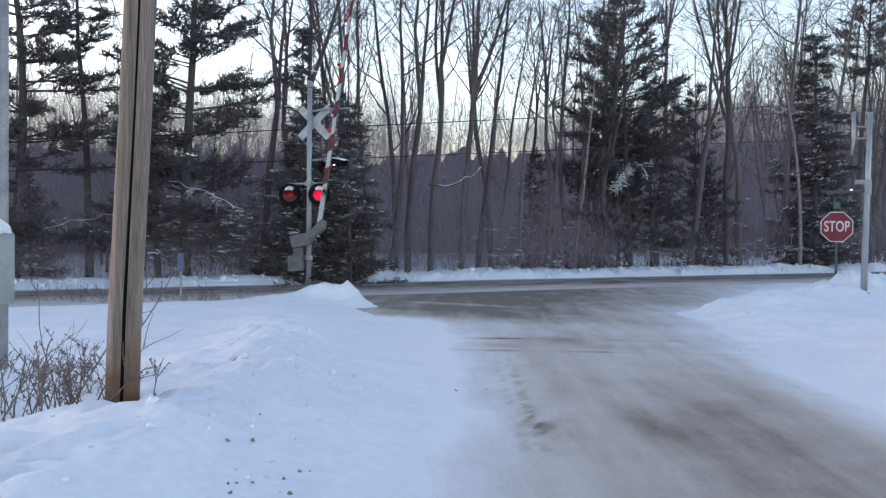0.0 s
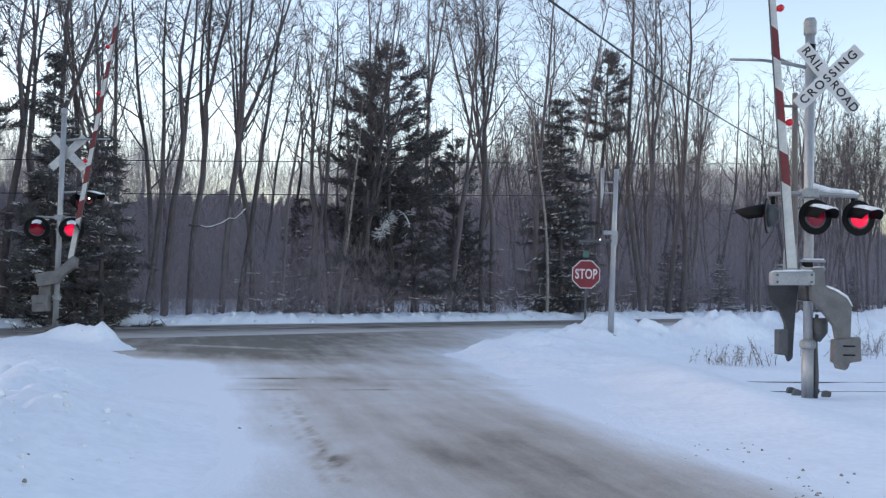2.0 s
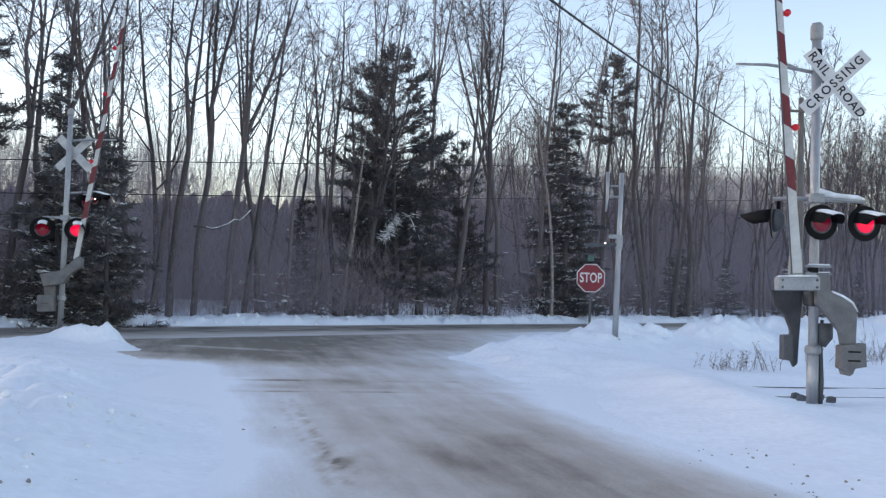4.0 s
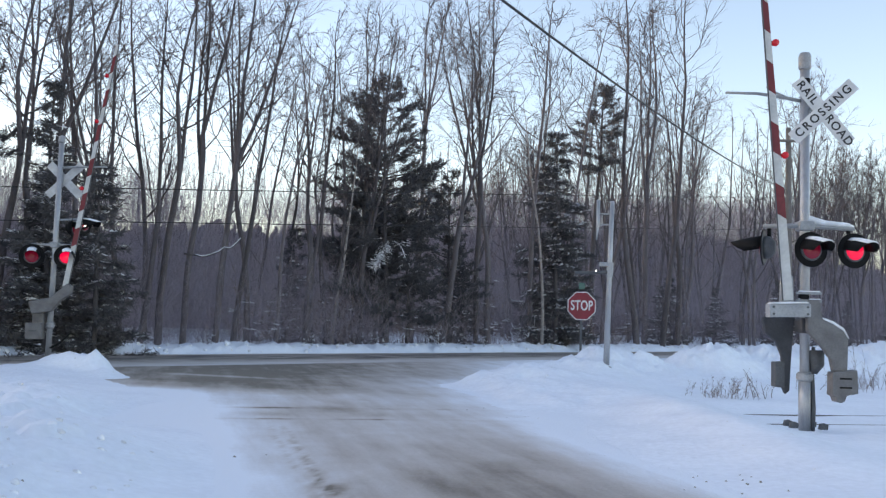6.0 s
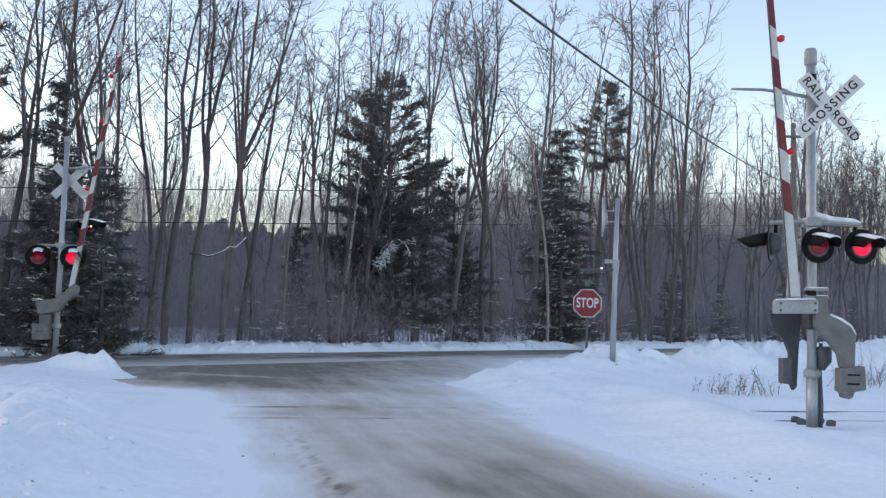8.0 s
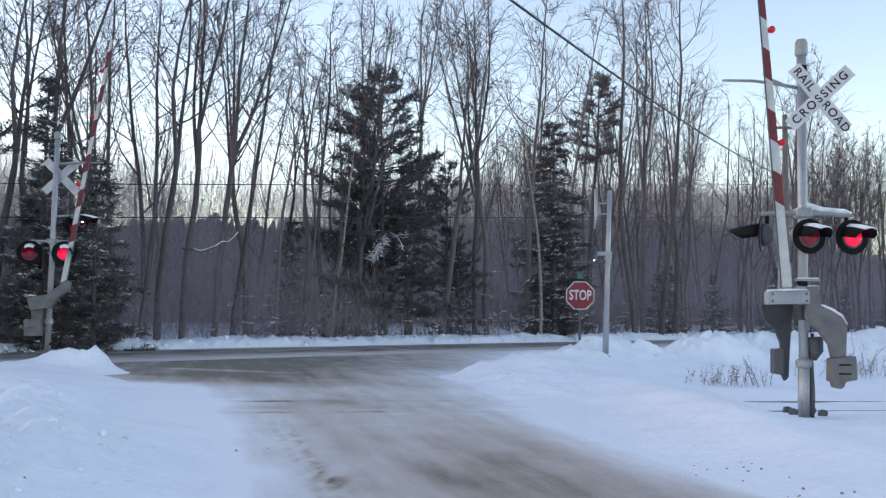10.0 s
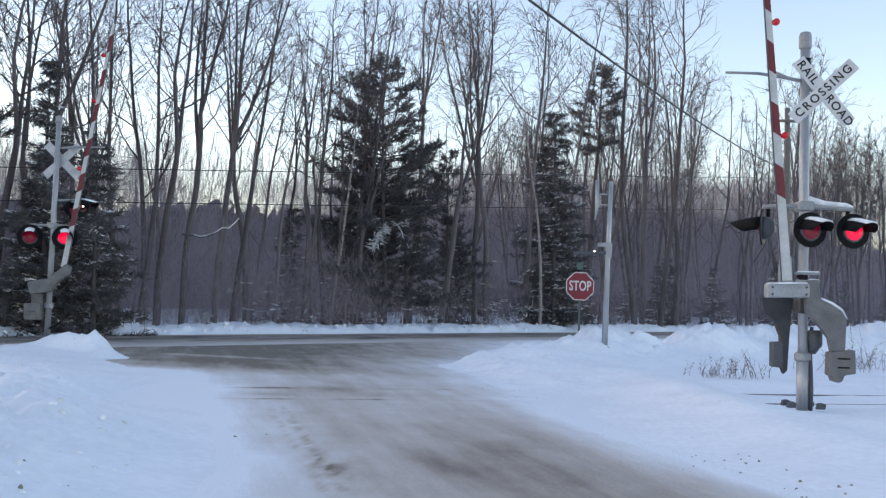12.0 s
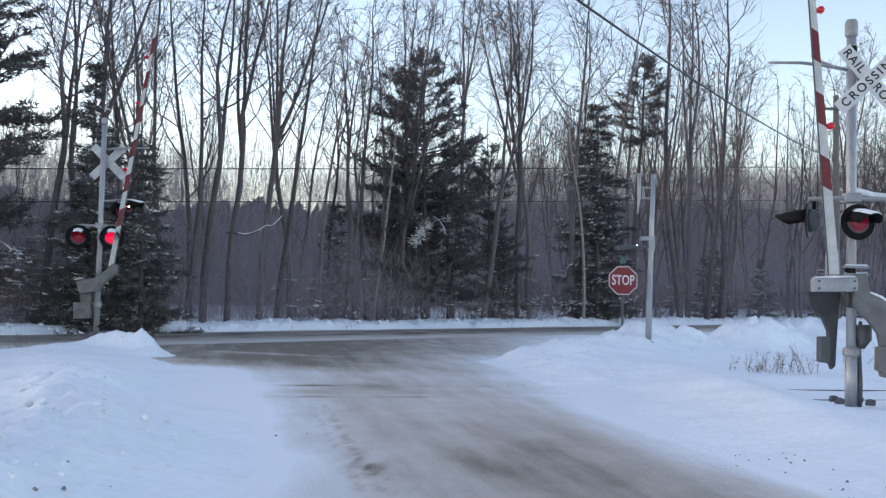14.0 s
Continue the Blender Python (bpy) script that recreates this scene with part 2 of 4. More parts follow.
def value_noise(x, y, seed=0):
    i, j = np.floor(x), np.floor(y)
    u, v = x - i, y - j
    u, v = u * u * (3 - 2 * u), v * v * (3 - 2 * v)
    a, b = hashed(i, j, seed), hashed(i + 1, j, seed)
    c, d = hashed(i, j + 1, seed), hashed(i + 1, j + 1, seed)
    return (a + (b - a) * u) * (1 - v) + (c + (d - c) * u) * v


def fbm(x, y, seed=0, octaves=4):
    return sum(value_noise(x * 2 ** k, y * 2 ** k, seed + k) * 0.5 ** k for k in range(octaves)) / sum(0.5 ** k for k in range(octaves))


def smooth(a, b, x):
    t = np.clip((x - a) / (b - a), 0, 1)
    return t * t * (3 - 2 * t)


# ---- the lie of the land ----
def left_edge(y):
    return np.interp(y, [-10, 5, 8, 13, 17, 20, 23, 30, 34], [-1.4, -1.65, -1.95, -3.5, -5.7, -7.06, -8.8, -14.5, -18.5])


def right_edge(y):
    return np.interp(y, [-10, 5, 8.2, 9.7, 11.7, 14.5, 17, 20, 23, 30, 34], [3.9, 3.7, 2.75, 2.2, 1.8, 1.65, 1.5, 1.0, 1.9, 2.5, 3.5])


def road_middle(y):
    return (left_edge(y) + right_edge(y)) / 2


def road_half(y):
    return (right_edge(y) - left_edge(y)) / 2


def highway_side(x, y):
    """Metres from the highway's far edge towards the viewer's side."""
    return (41 + 1.08 * x - y) / 1.472


# x, y, height, radius
MOUNDS = ((-7.55, 20.1, 0.30, 0.42), (-8.0, 20.3, 0.27, 0.42), (-8.45, 20.5, 0.24, 0.42), (-8.95, 20.7, 0.16, 0.45), (-7.1, 19.4, 0.16, 0.40),
          (1.9, 16.6, 0.16, 1.4), (1.4, 18.4, 0.20, 1.1), (0.7, 20.0, 0.14, 0.8), (1.8, 20.3, 0.32, 1.2), (1.5, 21.6, 0.22, 1.0),
          (3.1, 22.9, 0.46, 1.2), (4.7, 23.6, 0.40, 1.3), (5.6, 22.4, 0.22, 1.7),
          (7.2, 25.2, 0.80, 1.2), (9.3, 26.6, 0.85, 1.6), (12.0, 28.5, 0.95, 2.0), (15.5, 32.0, 0.95, 2.4), (20, 37, 1.0, 3.0), (26, 43, 1.0, 4.0),
          (-4.3, 8.5, 0.10, 1.5), (-3.2, 5.3, 0.10, 0.7))
# x, y, depth, radius of the hollows round the masts
HOLLOWS = ((-4.30, 6.4, 0.10, 0.55), (-5.3, 6.9, 0.10, 0.7), (5.1, 12.9, 0.10, 0.8))


def land(x, y):
    e = (np.abs(x - road_middle(y)) - road_half(y))            # metres outside the side road's edge
    e = e + (fbm(x * 0.5 + 0.2 * y, y * 0.25, 5) - 0.5) * 1.1
    left = x < road_middle(y)
    near_fade = 1 - smooth(24, 30, y)
    left_bank = (0.17 - 0.12 * smooth(10, 17, y)) * smooth(-0.3, 2.2, e) * (1 - 0.85 * smooth(2.2, 3.8, e))
    right_bank = (0.34 - 0.12 * smooth(13.5, 16.5, y)) * smooth(0.0, 2.7, e) * (1 - 0.72 * smooth(2.5, 3.8, e)) * (1 - 0.75 * smooth(3.5, 4.7, x))
    h = 0.05 + np.where(left, left_bank, right_bank) * near_fade + 0.10 * (fbm(x * 0.35, y * 0.35, 1) - 0.5)
    rough = smooth(0.2, 2.2, e) * np.where(left, 1.0 - 0.65 * smooth(10, 17, y), 0.45)
    h = h + rough * (0.10 * (fbm(x * 1.7, y * 1.7, 9) - 0.5) + 0.05 * (fbm(x * 5, y * 5, 3, 3) - 0.5))
    lump = np.abs(fbm(x * 2.3, y * 2.3, 41) - 0.5) * 0.20 + np.abs(fbm(x * 4.3, y * 4.3, 45, 3) - 0.5) * 0.20 + np.abs(fbm(x * 9.1, y * 9.1, 47, 3) - 0.5) * 0.10
    h = h + rough * lump * np.where(left, 1.5, 0.55) * (1 - smooth(2.2, 4.0, e))
    heap = 0 * x
    for mx, my, mh, mr in MOUNDS:
        d = np.hypot(x - mx, y - my) / mr
        heap = heap + mh * np.exp(-d ** 2.6) * (0.55 + 0.55 * fbm(x * 1.6, y * 1.6, 21) + 0.9 * np.abs(fbm(x * 2.6, y * 2.6, 23) - 0.5) + 0.7 * np.abs(fbm(x * 6, y * 6, 29) - 0.5))
    # the single track lies in a shallow cleared strip, drifted over beside the road
    q = np.abs((y - 13.9 - 0.21 * x) / 1.022)
    bare = (1 - smooth(0.85, 2.2, q)) * (smooth(-5.2, -4.2, x) * (1 - smooth(1.0, 2.0, x)) + smooth(4.3, 5.2, x))
    h = h * (1 - bare) + bare * (-0.012 + 0.05 * (fbm(x * 0.8, y * 0.8, 77) - 0.5))
    for mx, my, deep, mr in HOLLOWS:
        h = h - deep * np.exp(-(np.hypot(x - mx, y - my) / mr) ** 2)
    s = highway_side(x, y) + (fbm(x * 0.7, y * 0.7, 31) - 0.5) * 0.5
    inside = np.where(left, smooth(-0.9, 1.8, e), smooth(-0.6, 1.8, e))
    h = h * inside + (1 - inside) * -0.022 + heap * np.where(left, smooth(-0.7, 0.3, e), smooth(-1.6, 0.3, e + 1.6 * (fbm(x * 1.3, y * 1.3, 61) - 0.5)))
    wild = 0.65 + 0.35 * smooth(-16, -8, x)
    verge = 0.20 * wild * smooth(0.1, -0.7, s) * (1 - 0.45 * smooth(-1.6, -3.5, s)) + wild * (0.34 * (fbm(x * 1.3, y * 1.3, 8) - 0.5) + 0.5 * np.abs(fbm(x * 2.8, y * 2.8, 18) - 0.5)) * smooth(0.1, -0.5, s)
    h = np.where(s < 0, np.maximum(verge, -0.06), h)
    on_highway = smooth(0, 0.3, s) * (1 - smooth(6.9, 7.3, s))
    return h * (1 - on_highway) - 0.06 * on_highway


def sheet(name, xs, ys, height, mat, label, category, attribute=None, keep=None):
    gx, gy = np.meshgrid(xs, ys)
    gz = height(gx, gy)
    nx, ny = len(xs), len(ys)
    idx = np.arange(nx * ny).reshape(ny, nx)
    quads = np.stack([idx[:-1, :-1], idx[:-1, 1:], idx[1:, 1:], idx[1:, :-1]], -1).reshape(-1, 4)
    if keep is not None:
        ok = keep(gx, gy).ravel()
        quads = quads[ok[quads].all(axis=1)]
    me = bpy.data.meshes.new(name)
    me.from_pydata(np.stack([gx, gy, gz], -1).reshape(-1, 3), [], quads)
    me.polygons.foreach_set("use_smooth", [True] * len(me.polygons))
    if attribute is not None:
        a = me.attributes.new("grit", "FLOAT", "POINT")
        a.data.foreach_set("value", attribute(gx, gy).astype(np.float32).ravel())
    me.materials.append(mat)
    me.update()
    return tagged(new(name, me), label, category, kind="structure")


out = np.array([60, 90, 140, 220, 350, 600, 1000.0])
sheet("ground", np.concatenate([-out[::-1], np.arange(-40, -16, 0.5), np.arange(-16, -11, 0.12), np.arange(-11, 8, 0.10), np.arange(8, 18, 0.12), np.arange(18, 50, 0.5), out]),
      np.concatenate([-out[::-1], np.arange(-30, 2, 1.0), np.arange(2, 26, 0.11), np.arange(26, 60, 0.25), out + 10]),
      land, SNOW, "deep white snow with ploughed banks and mounds", "snow")


def side_grit(x, y):
    side = (x - road_middle(y)) / road_half(y)
    e = np.abs(side)
    far = smooth(16.2, 18.0, y)
    worn = 0.38 * (1 - smooth(0.30, 1.10, e) * (1 - 0.6 * far))
    sand = 0.27 * (1 - smooth(8, 13, y)) * np.exp(-((side - 0.25) / 0.62) ** 2)
    track = (0.10 + 0.9 * smooth(0.40, 0.66, fbm(x * 15, y * 6, 52))) * (0.36 * np.exp(-((x + 0.90 + 0.27 * (y - 7.5)) / 0.055) ** 2) + 0.22 * np.exp(-((x + 1.06 + 0.27 * (y - 7.5)) / 0.05) ** 2)) * smooth(6, 7, y) * (1 - smooth(11.0, 12.6, y))
    patch = 0.20 * np.exp(-(((x + 0.95 + 0.26 * (y - 7.7)) / 0.20) ** 2 + ((y - 7.7) / 0.65) ** 2)) * (0.1 + 1.9 * smooth(0.3, 0.75, fbm(x * 14, y * 4, 51))) + 0.2 * np.exp(-(((x - 0.1 + 0.3 * (y - 7.9)) / 0.25) ** 2 + ((y - 7.9) / 0.5) ** 2))
    q = (y - 13.9 - 0.21 * x) / 1.022 + 0.10 * (fbm(x * 0.7, x * 0, 14) - 0.5)
    rail = (1 - smooth(0.70, 1.0, e)) * sum(a * np.exp(-((q - c) / w) ** 2) for c, a, w in ((-0.75, 0.42, 0.08), (0.75, 0.30, 0.11), (-0.2, 0.16, 0.3))) * (0.15 + 2.2 * smooth(0.42, 0.68, fbm(x * 1.1, y * 0.2, 4)))
    bump = 0.30 * np.exp(-(((x + 1.75) / 0.55) ** 2 + ((y - 14.2) / 0.5) ** 2)) * (0.3 + 1.3 * fbm(x * 3, y * 2, 88))
    # bare wheel-worn asphalt where traffic turns in round the mound
    edge = y - (17.2 + 0.09 * (x + 3.4) ** 2)
    tongue = 0.27 * smooth(-1.3, 2.0, edge + 2.0 * (fbm(x * 0.7, y * 1.5, 71) - 0.5)) * (1 - 0.8 * smooth(-4.6, -1.2, x))
    streak = 0.30 * np.exp(-((y - 21.0 + 0.28 * (x + 5.5)) / 0.28) ** 2) * smooth(-6.8, -6.0, x) * (1 - smooth(-4.4, -3.2, x))
    junction = 0.20 * far * (1 - 0.6 * smooth(0.5, 1.0, side))
    fade = np.where(side < 0, 0.24 * smooth(0.55, 1.15, e) * (1 - far), 0.42 * smooth(0.60, 1.08, e))
    white = 0.22 * (1 - smooth(-1.4, 0.6, edge)) * (1 - smooth(-5.2, -1.6, x)) * smooth(11, 15, y)
    drift = 0.42 * np.exp(-((x - 0.8) / 2.0) ** 2 - ((y - 20.0) / 3.0) ** 2)      # snow spilled from the mounds
    return 0.18 - fade - drift - white - streak + worn + sand + track + patch + rail + bump + tongue + junction


def highway_grit(x, y):
    s = highway_side(x, y)
    return 0.55 + 0.35 * smooth(0.1, 0.9, s) * (1 - smooth(3.0, 5.5, s)) - 0.04 * smooth(6.0, 7.2, s)


sheet("road", np.concatenate([np.arange(-16, -4, 0.1), np.arange(-4, 4, 0.045), np.arange(4, 9, 0.1)]), np.concatenate([np.arange(-12, 4, 1.0), np.arange(4, 16, 0.07), np.arange(16, 36, 0.1)]),
      lambda x, y: 0.004 + 0.018 * (fbm(x * 0.5, y * 0.25, 2) - 0.5) + 0.008 * (fbm(x * 6, y * 2.0, 12, 3) - 0.5), SIDE_ROAD,
      "snow-packed side road with sandy brown ice", "road", side_grit,
      lambda x, y: (np.abs(x - road_middle(y)) < road_half(y) + 2.2) & (highway_side(x, y) > 6.2))


def highway_sheet():
    us, ss = np.arange(-70, 160, 0.5), np.arange(-0.3, 7.6, 0.2)
    u, s = np.meshgrid(us, ss)
    x = 0.679 * u + 0.734 * s
    y = 41 + 0.734 * u - 0.679 * s
    z = -0.012 + 0.016 * (fbm(x * 0.5, y * 0.5, 2) - 0.5)
    n = len(us)
    idx = np.arange(len(us) * len(ss)).reshape(len(ss), n)
    quads = np.stack([idx[:-1, :-1], idx[1:, :-1], idx[1:, 1:], idx[:-1, 1:]], -1).reshape(-1, 4)
    me = bpy.data.meshes.new("highway")
    me.from_pydata(np.stack([x, y, z], -1).reshape(-1, 3), [], quads)
    a = me.attributes.new("grit", "FLOAT", "POINT")
    a.data.foreach_set("value", highway_grit(x, y).astype(np.float32).ravel())
    me.materials.append(HIGHWAY)
    tagged(new("highway", me), "dark wet highway with drifted snow streaks", "road", kind="structure")


highway_sheet()

# ---- the railway: two rails almost buried in snow ----
for c in (-0.7175, 0.7175):
    rail = Mesh()
    prof = [(-0.07, -0.10), (0.07, -0.10), (0.07, -0.085), (0.012, -0.07), (0.012, -0.02), (0.035, -0.012), (0.035, 0.012), (0.02, 0.02), (-0.02, 0.02), (-0.035, 0.012), (-0.035, -0.012), (-0.012, -0.02), (-0.012, -0.07), (-0.07, -0.085)]
    rail.prism(prof, -40, 40, pose(0, 0, 0, 0, 0, -90 + math.degrees(math.atan(0.21))))
    ob = part("rail", rail, RAIL_STEEL)
    ob.matrix_basis = Matrix.Translation((-c * 0.205, 13.9 + c * 0.979, -0.025))
    tagged(ob, "rusty steel rail nearly buried in snow", "rail", "rails of the track", "structure")

# ---- crossing signals ----
def ring_points(r, n=28):
    return [(r * math.cos(2 * math.pi * k / n), r * math.sin(2 * math.pi * k / n)) for k in range(n)]


def flasher(parent, m, lens, snow=True, back=BLACK):
    """One lamp that faces -y: black target disc, hooded red lens, housing behind; placed by m under its parent."""
    body = part("lamp", Mesh().prism(ring_points(0.255), 0.0, 0.012), BLACK, parent, "round black lamp background")
    body.matrix_basis = m
    house = Mesh()
    house.tube([(0, 0.012, 0), (0, 0.10, 0), (0, 0.17, 0)], [0.17, 0.16, 0.09], 20)
    part("housing", house, back, body, smooth=True)
    if back is not BLACK:
        part("back_plate", Mesh().prism(ring_points(0.245), 0.014, 0.02), back, body, "grey back plate")
    glass = Mesh()
    rings = [(0.150, -0.012), (0.12, -0.030), (0.07, -0.042), (0.0, -0.046)]
    n = 24
    for r, d in rings[:-1]:
        glass.v += [Vector((r * math.cos(2 * math.pi * k / n), d, r * math.sin(2 * math.pi * k / n))) for k in range(n)]
    glass.v.append(Vector((0, rings[-1][1], 0)))
    for i in range(2):
        glass.f += [(i * n + k, i * n + (k + 1) % n, (i + 1) * n + (k + 1) % n, (i + 1) * n + k) for k in range(n)]
    glass.f += [(2 * n + k, 2 * n + (k + 1) % n, 3 * n) for k in range(n)]
    part("lens", glass, lens, body, "round red glass lens", True)
    part("bezel", Mesh().tube([(0, 0.0, 0), (0, -0.02, 0)], [0.166, 0.158], 24), DARK_STEEL, body)
    hood, cap = Mesh(), Mesh()
    n = 22
    for mesh, grow, a0, a1 in ((hood, 0.0, 0, 180), (cap, 0.008, 58, 122)):
        for d, r, drop in ((0.0, 0.172, 0.0), (-0.16, 0.165, 0.012), (-0.46, 0.145, 0.06)):
            for rr in (r + grow + 0.004, r + grow - 0.004 if not grow else r + 0.003):
                for k in range(n + 1):
                    a = radians(a0 + (a1 - a0) * k / n)
                    bulge = 0.010 * math.sin(math.pi * k / n) if grow and rr > r + 0.005 else 0
                    cut = 0.62 + 0.38 * max(0.0, math.sin(a)) ** 0.8
                    mesh.v.append(Vector(((rr + bulge) * math.cos(a), d * cut, (rr + bulge) * math.sin(a) - drop * cut)))
        w = n + 1
        for i in range(2):
            for layer in (0, 1):
                q = (2 * i + layer) * w
                mesh.f += [(q + k, q + k + 1, q + 2 * w + k + 1, q + 2 * w + k) for k in range(n)]
        for i in (0, 4):
            mesh.f += [(i * w + k, i * w + k + 1, (i + 1) * w + k + 1, (i + 1) * w + k) for k in range(n)]
        for k in (0, n):
            mesh.f += [(2 * i * w + k, (2 * i + 1) * w + k, (2 * i + 3) * w + k, (2 * i + 2) * w + k) for i in range(2)]
    part("hood", hood, BLACK, body, "black metal visor", True)
    if snow:
        part("snow_cap", cap, SNOW_CAP, body, "thin snow on the visor", True)
    return body


def crossbuck(parent, centre, a1, a2, lettered, turn=0):
    """Two crossed blades 1.22 x 0.23 m with the lettering on the face towards -y."""
    m = Matrix.Translation(centre) @ pose(0, 0, 0, 0, 0, turn)
    for k, (ang, words) in enumerate(((a1, ("RAIL", "ROAD")), (a2, ("CROSSING",)))):
        rot = pose(0, 0, 0, 0, ang, 0)
        w, h, y0 = 0.59, 0.104, -0.012 * k
        c = 0.006
        poly = [(-w + c, -h), (w - c, -h), (w, -h + c), (w, h - c), (w - c, h), (-w + c, h), (-w, h - c), (-w, -h + c)]
        blade = part("blade", Mesh().prism(poly, y0 - 0.004, y0 + 0.004), SIGN_WHITE if lettered else SIGN_BACK, parent,
                     "white crossbuck blade with black lettering" if lettered else "plain back of a crossbuck blade", bevel=0.002)
        blade.matrix_basis = m @ rot
        if lettered:
            for word in words:
                x = {"RAIL": -0.355, "ROAD": 0.355, "CROSSING": 0.0}[word]
                lettering(word, 0.172, LETTER_BLACK, blade, "lettering", Matrix.Translation((x, y0 - 0.006, 0)) @ pose(0, 0, 0, 90, 0, 0), 1.16 if len(word) < 5 else 1.34)


def gate_arm(parent, root, lean, length, lamps, side, first):
    """A striped tapering gate arm standing up from its root, leaning by some degrees to +x; lamps on the given side."""
    m = Matrix.Translation(root) @ pose(0, 0, 0, 0, lean, 0)
    wd = lambda z: 0.076 - 0.034 * z / length
    step, skew, z, k = 0.45, 0.09, first, 0
    edges = [0.0]
    while z < length - 0.1:
        edges.append(z)
        z += step
    edges.append(length)
    for k in range(len(edges) - 1):
        a, b = edges[k], edges[k + 1]
        sa, sb = (0 if k == 0 else skew), (0 if k == len(edges) - 2 else skew)
        s = side
        poly = [(-wd(a), a + s * sa / 2), (wd(a), a - s * sa / 2), (wd(b), b - s * sb / 2), (-wd(b), b + s * sb / 2)]
        seg = part("arm_stripe", Mesh().prism(poly, -0.012, 0.012), ARM_RED if k % 2 else ARM_WHITE, parent, "red stripe of the gate arm" if k % 2 else "white stripe of the gate arm")
        seg.matrix_basis = m
    edge = Mesh().prism([(-side * wd(0) - 0.008, 0), (-side * wd(0) + 0.008, 0), (-side * wd(length) + 0.008, length), (-side * wd(length) - 0.008, length)], -0.03, -0.0135)
    part("cable_strip", edge, DARK_STEEL, parent, "grey cable along the gate arm").matrix_basis = m
    for z in lamps:
        x = side * (wd(z) + 0.055)
        lamp = part("gate_lamp", Mesh().tube([(x, 0.03, z), (x, 0.0, z), (x, -0.045, z), (x, -0.066, z)], [0.035, 0.052, 0.048, 0.02], 16), LENS_ARM, parent, "small red gate lamp", True)
        lamp.matrix_basis = m
        foot = part("lamp_foot", Mesh().box((side * (wd(z) + 0.012), 0.012, z), (0.05, 0.03, 0.06)), BLACK, lamp)


def near_signal():
    x0, y0 = 5.20, 13.2
    g = 0.02
    s = thing("crossing_signal", Matrix.Translation((x0, y0, g)), "tall aluminium railroad crossing signal with raised gate arm in snow", "crossing signal", "crossing signals")
    part("mast", Mesh().tube([(0, 0, 0), (0, 0, 5.30)], [0.068, 0.068], 20), ALUMINIUM, s, "dull aluminium mast", True)
    part("mast_sleeve", Mesh().tube([(0, 0, 0), (0, 0, 0.74)], [0.085, 0.085], 20), ALUMINIUM, s, smooth=True)
    part("collar", Mesh().tube([(0, 0, 0.70), (0, 0, 0.73), (0, 0, 0.80), (0, 0, 0.83)], [0.09, 0.115, 0.115, 0.09], 20), GALV, s)
    for x, y in ((-0.2, -0.1), (0.18, -0.2), (0.16, 0.16), (-0.18, 0.18)):
        part("base_foot", Mesh().prism([(-0.06, -0.05), (0.06, -0.05), (0.07, 0.02), (0.02, 0.04), (-0.04, 0.03)], y - 0.04, y + 0.04, Matrix.Translation((x, 0, 0.09))), DARK_STEEL, s, bevel=0.01)
    part("conduit", Mesh().tube([(0.10, -0.03, 0.0), (0.115, -0.03, 0.3), (0.105, -0.02, 0.7), (0.10, -0.01, 0.95), (0.13, 0.0, 1.2)], [0.036, 0.034, 0.03, 0.028, 0.025], 10), DARK_STEEL, s, "black cable hose", True)
    part("finial", Mesh().tube([(0, 0, 5.28), (0, 0, 5.30), (0, 0, 5.48), (0, 0, 5.53), (0, 0, 5.545)], [0.07, 0.09, 0.09, 0.07, 0.02], 20), GALV, s, "grey mast cap", True)
    part("strap", Mesh().tube([(0, 0, 5.02), (0, 0, 5.14)], [0.078, 0.078], 20), BLACK, s)
    crossbuck(s, (0.215, -0.13, 4.63), 52, -44, True, -8)
    part("sign_bracket", Mesh().tube([(0, 0, 4.70), (0.215, -0.11, 4.63)], [0.035, 0.03], 10), GALV, s)
    arm = part("bracket_arm", Mesh().tube([(-0.02, 0, 4.80), (-0.35, 0, 4.86), (-0.7, 0, 4.90), (-1.17, 0, 4.90)], [0.028, 0.026, 0.022, 0.018], 10), GALV, s, "grey tubular bracket arm", True)
    part("bracket_spur", Mesh().tube([(-0.28, 0, 4.86), (-0.45, 0.02, 4.94), (-0.56, 0.03, 5.02)], [0.02, 0.018, 0.015], 8), GALV, arm)
    # lamps on their cross arm
    bar = part("cross_arm", Mesh().tube([(-0.60, 0, 2.93), (-0.2, 0, 2.95), (0.2, 0, 2.95), (0.72, 0, 2.93)], [0.03, 0.034, 0.034, 0.03], 12), GALV, s, "grey lamp cross arm", True)
    part("cross_arm_clamp", Mesh().box((0, 0, 2.95), (0.22, 0.22, 0.14)), GALV, bar, bevel=0.02)
    part("snow_cap", Mesh().tube([(-0.1, 0, 3.0), (0.05, 0, 3.055), (0.3, 0, 3.005), (0.62, 0, 2.985), (0.72, 0, 2.965)], [0.01, 0.06, 0.04, 0.035, 0.01], 10), SNOW_CAP, bar, "snow lying on the cross arm", True)
    for x, lens in ((0.04, LENS_DIM), (0.66, LENS_LIT)):
        part("lamp_drop", Mesh().tube([(x, 0.05, 2.93), (x, 0.06, 2.62)], [0.028, 0.028], 10), BLACK, s)
        flasher(s, Matrix.Translation((x, -0.14, 2.60)) @ pose(0, 0, 0, 0, 0, 9), lens, True)
    part("lamp_drop", Mesh().tube([(-0.5, 0.05, 2.93), (-0.5, 0.06, 2.62)], [0.028, 0.028], 10), BLACK, s)
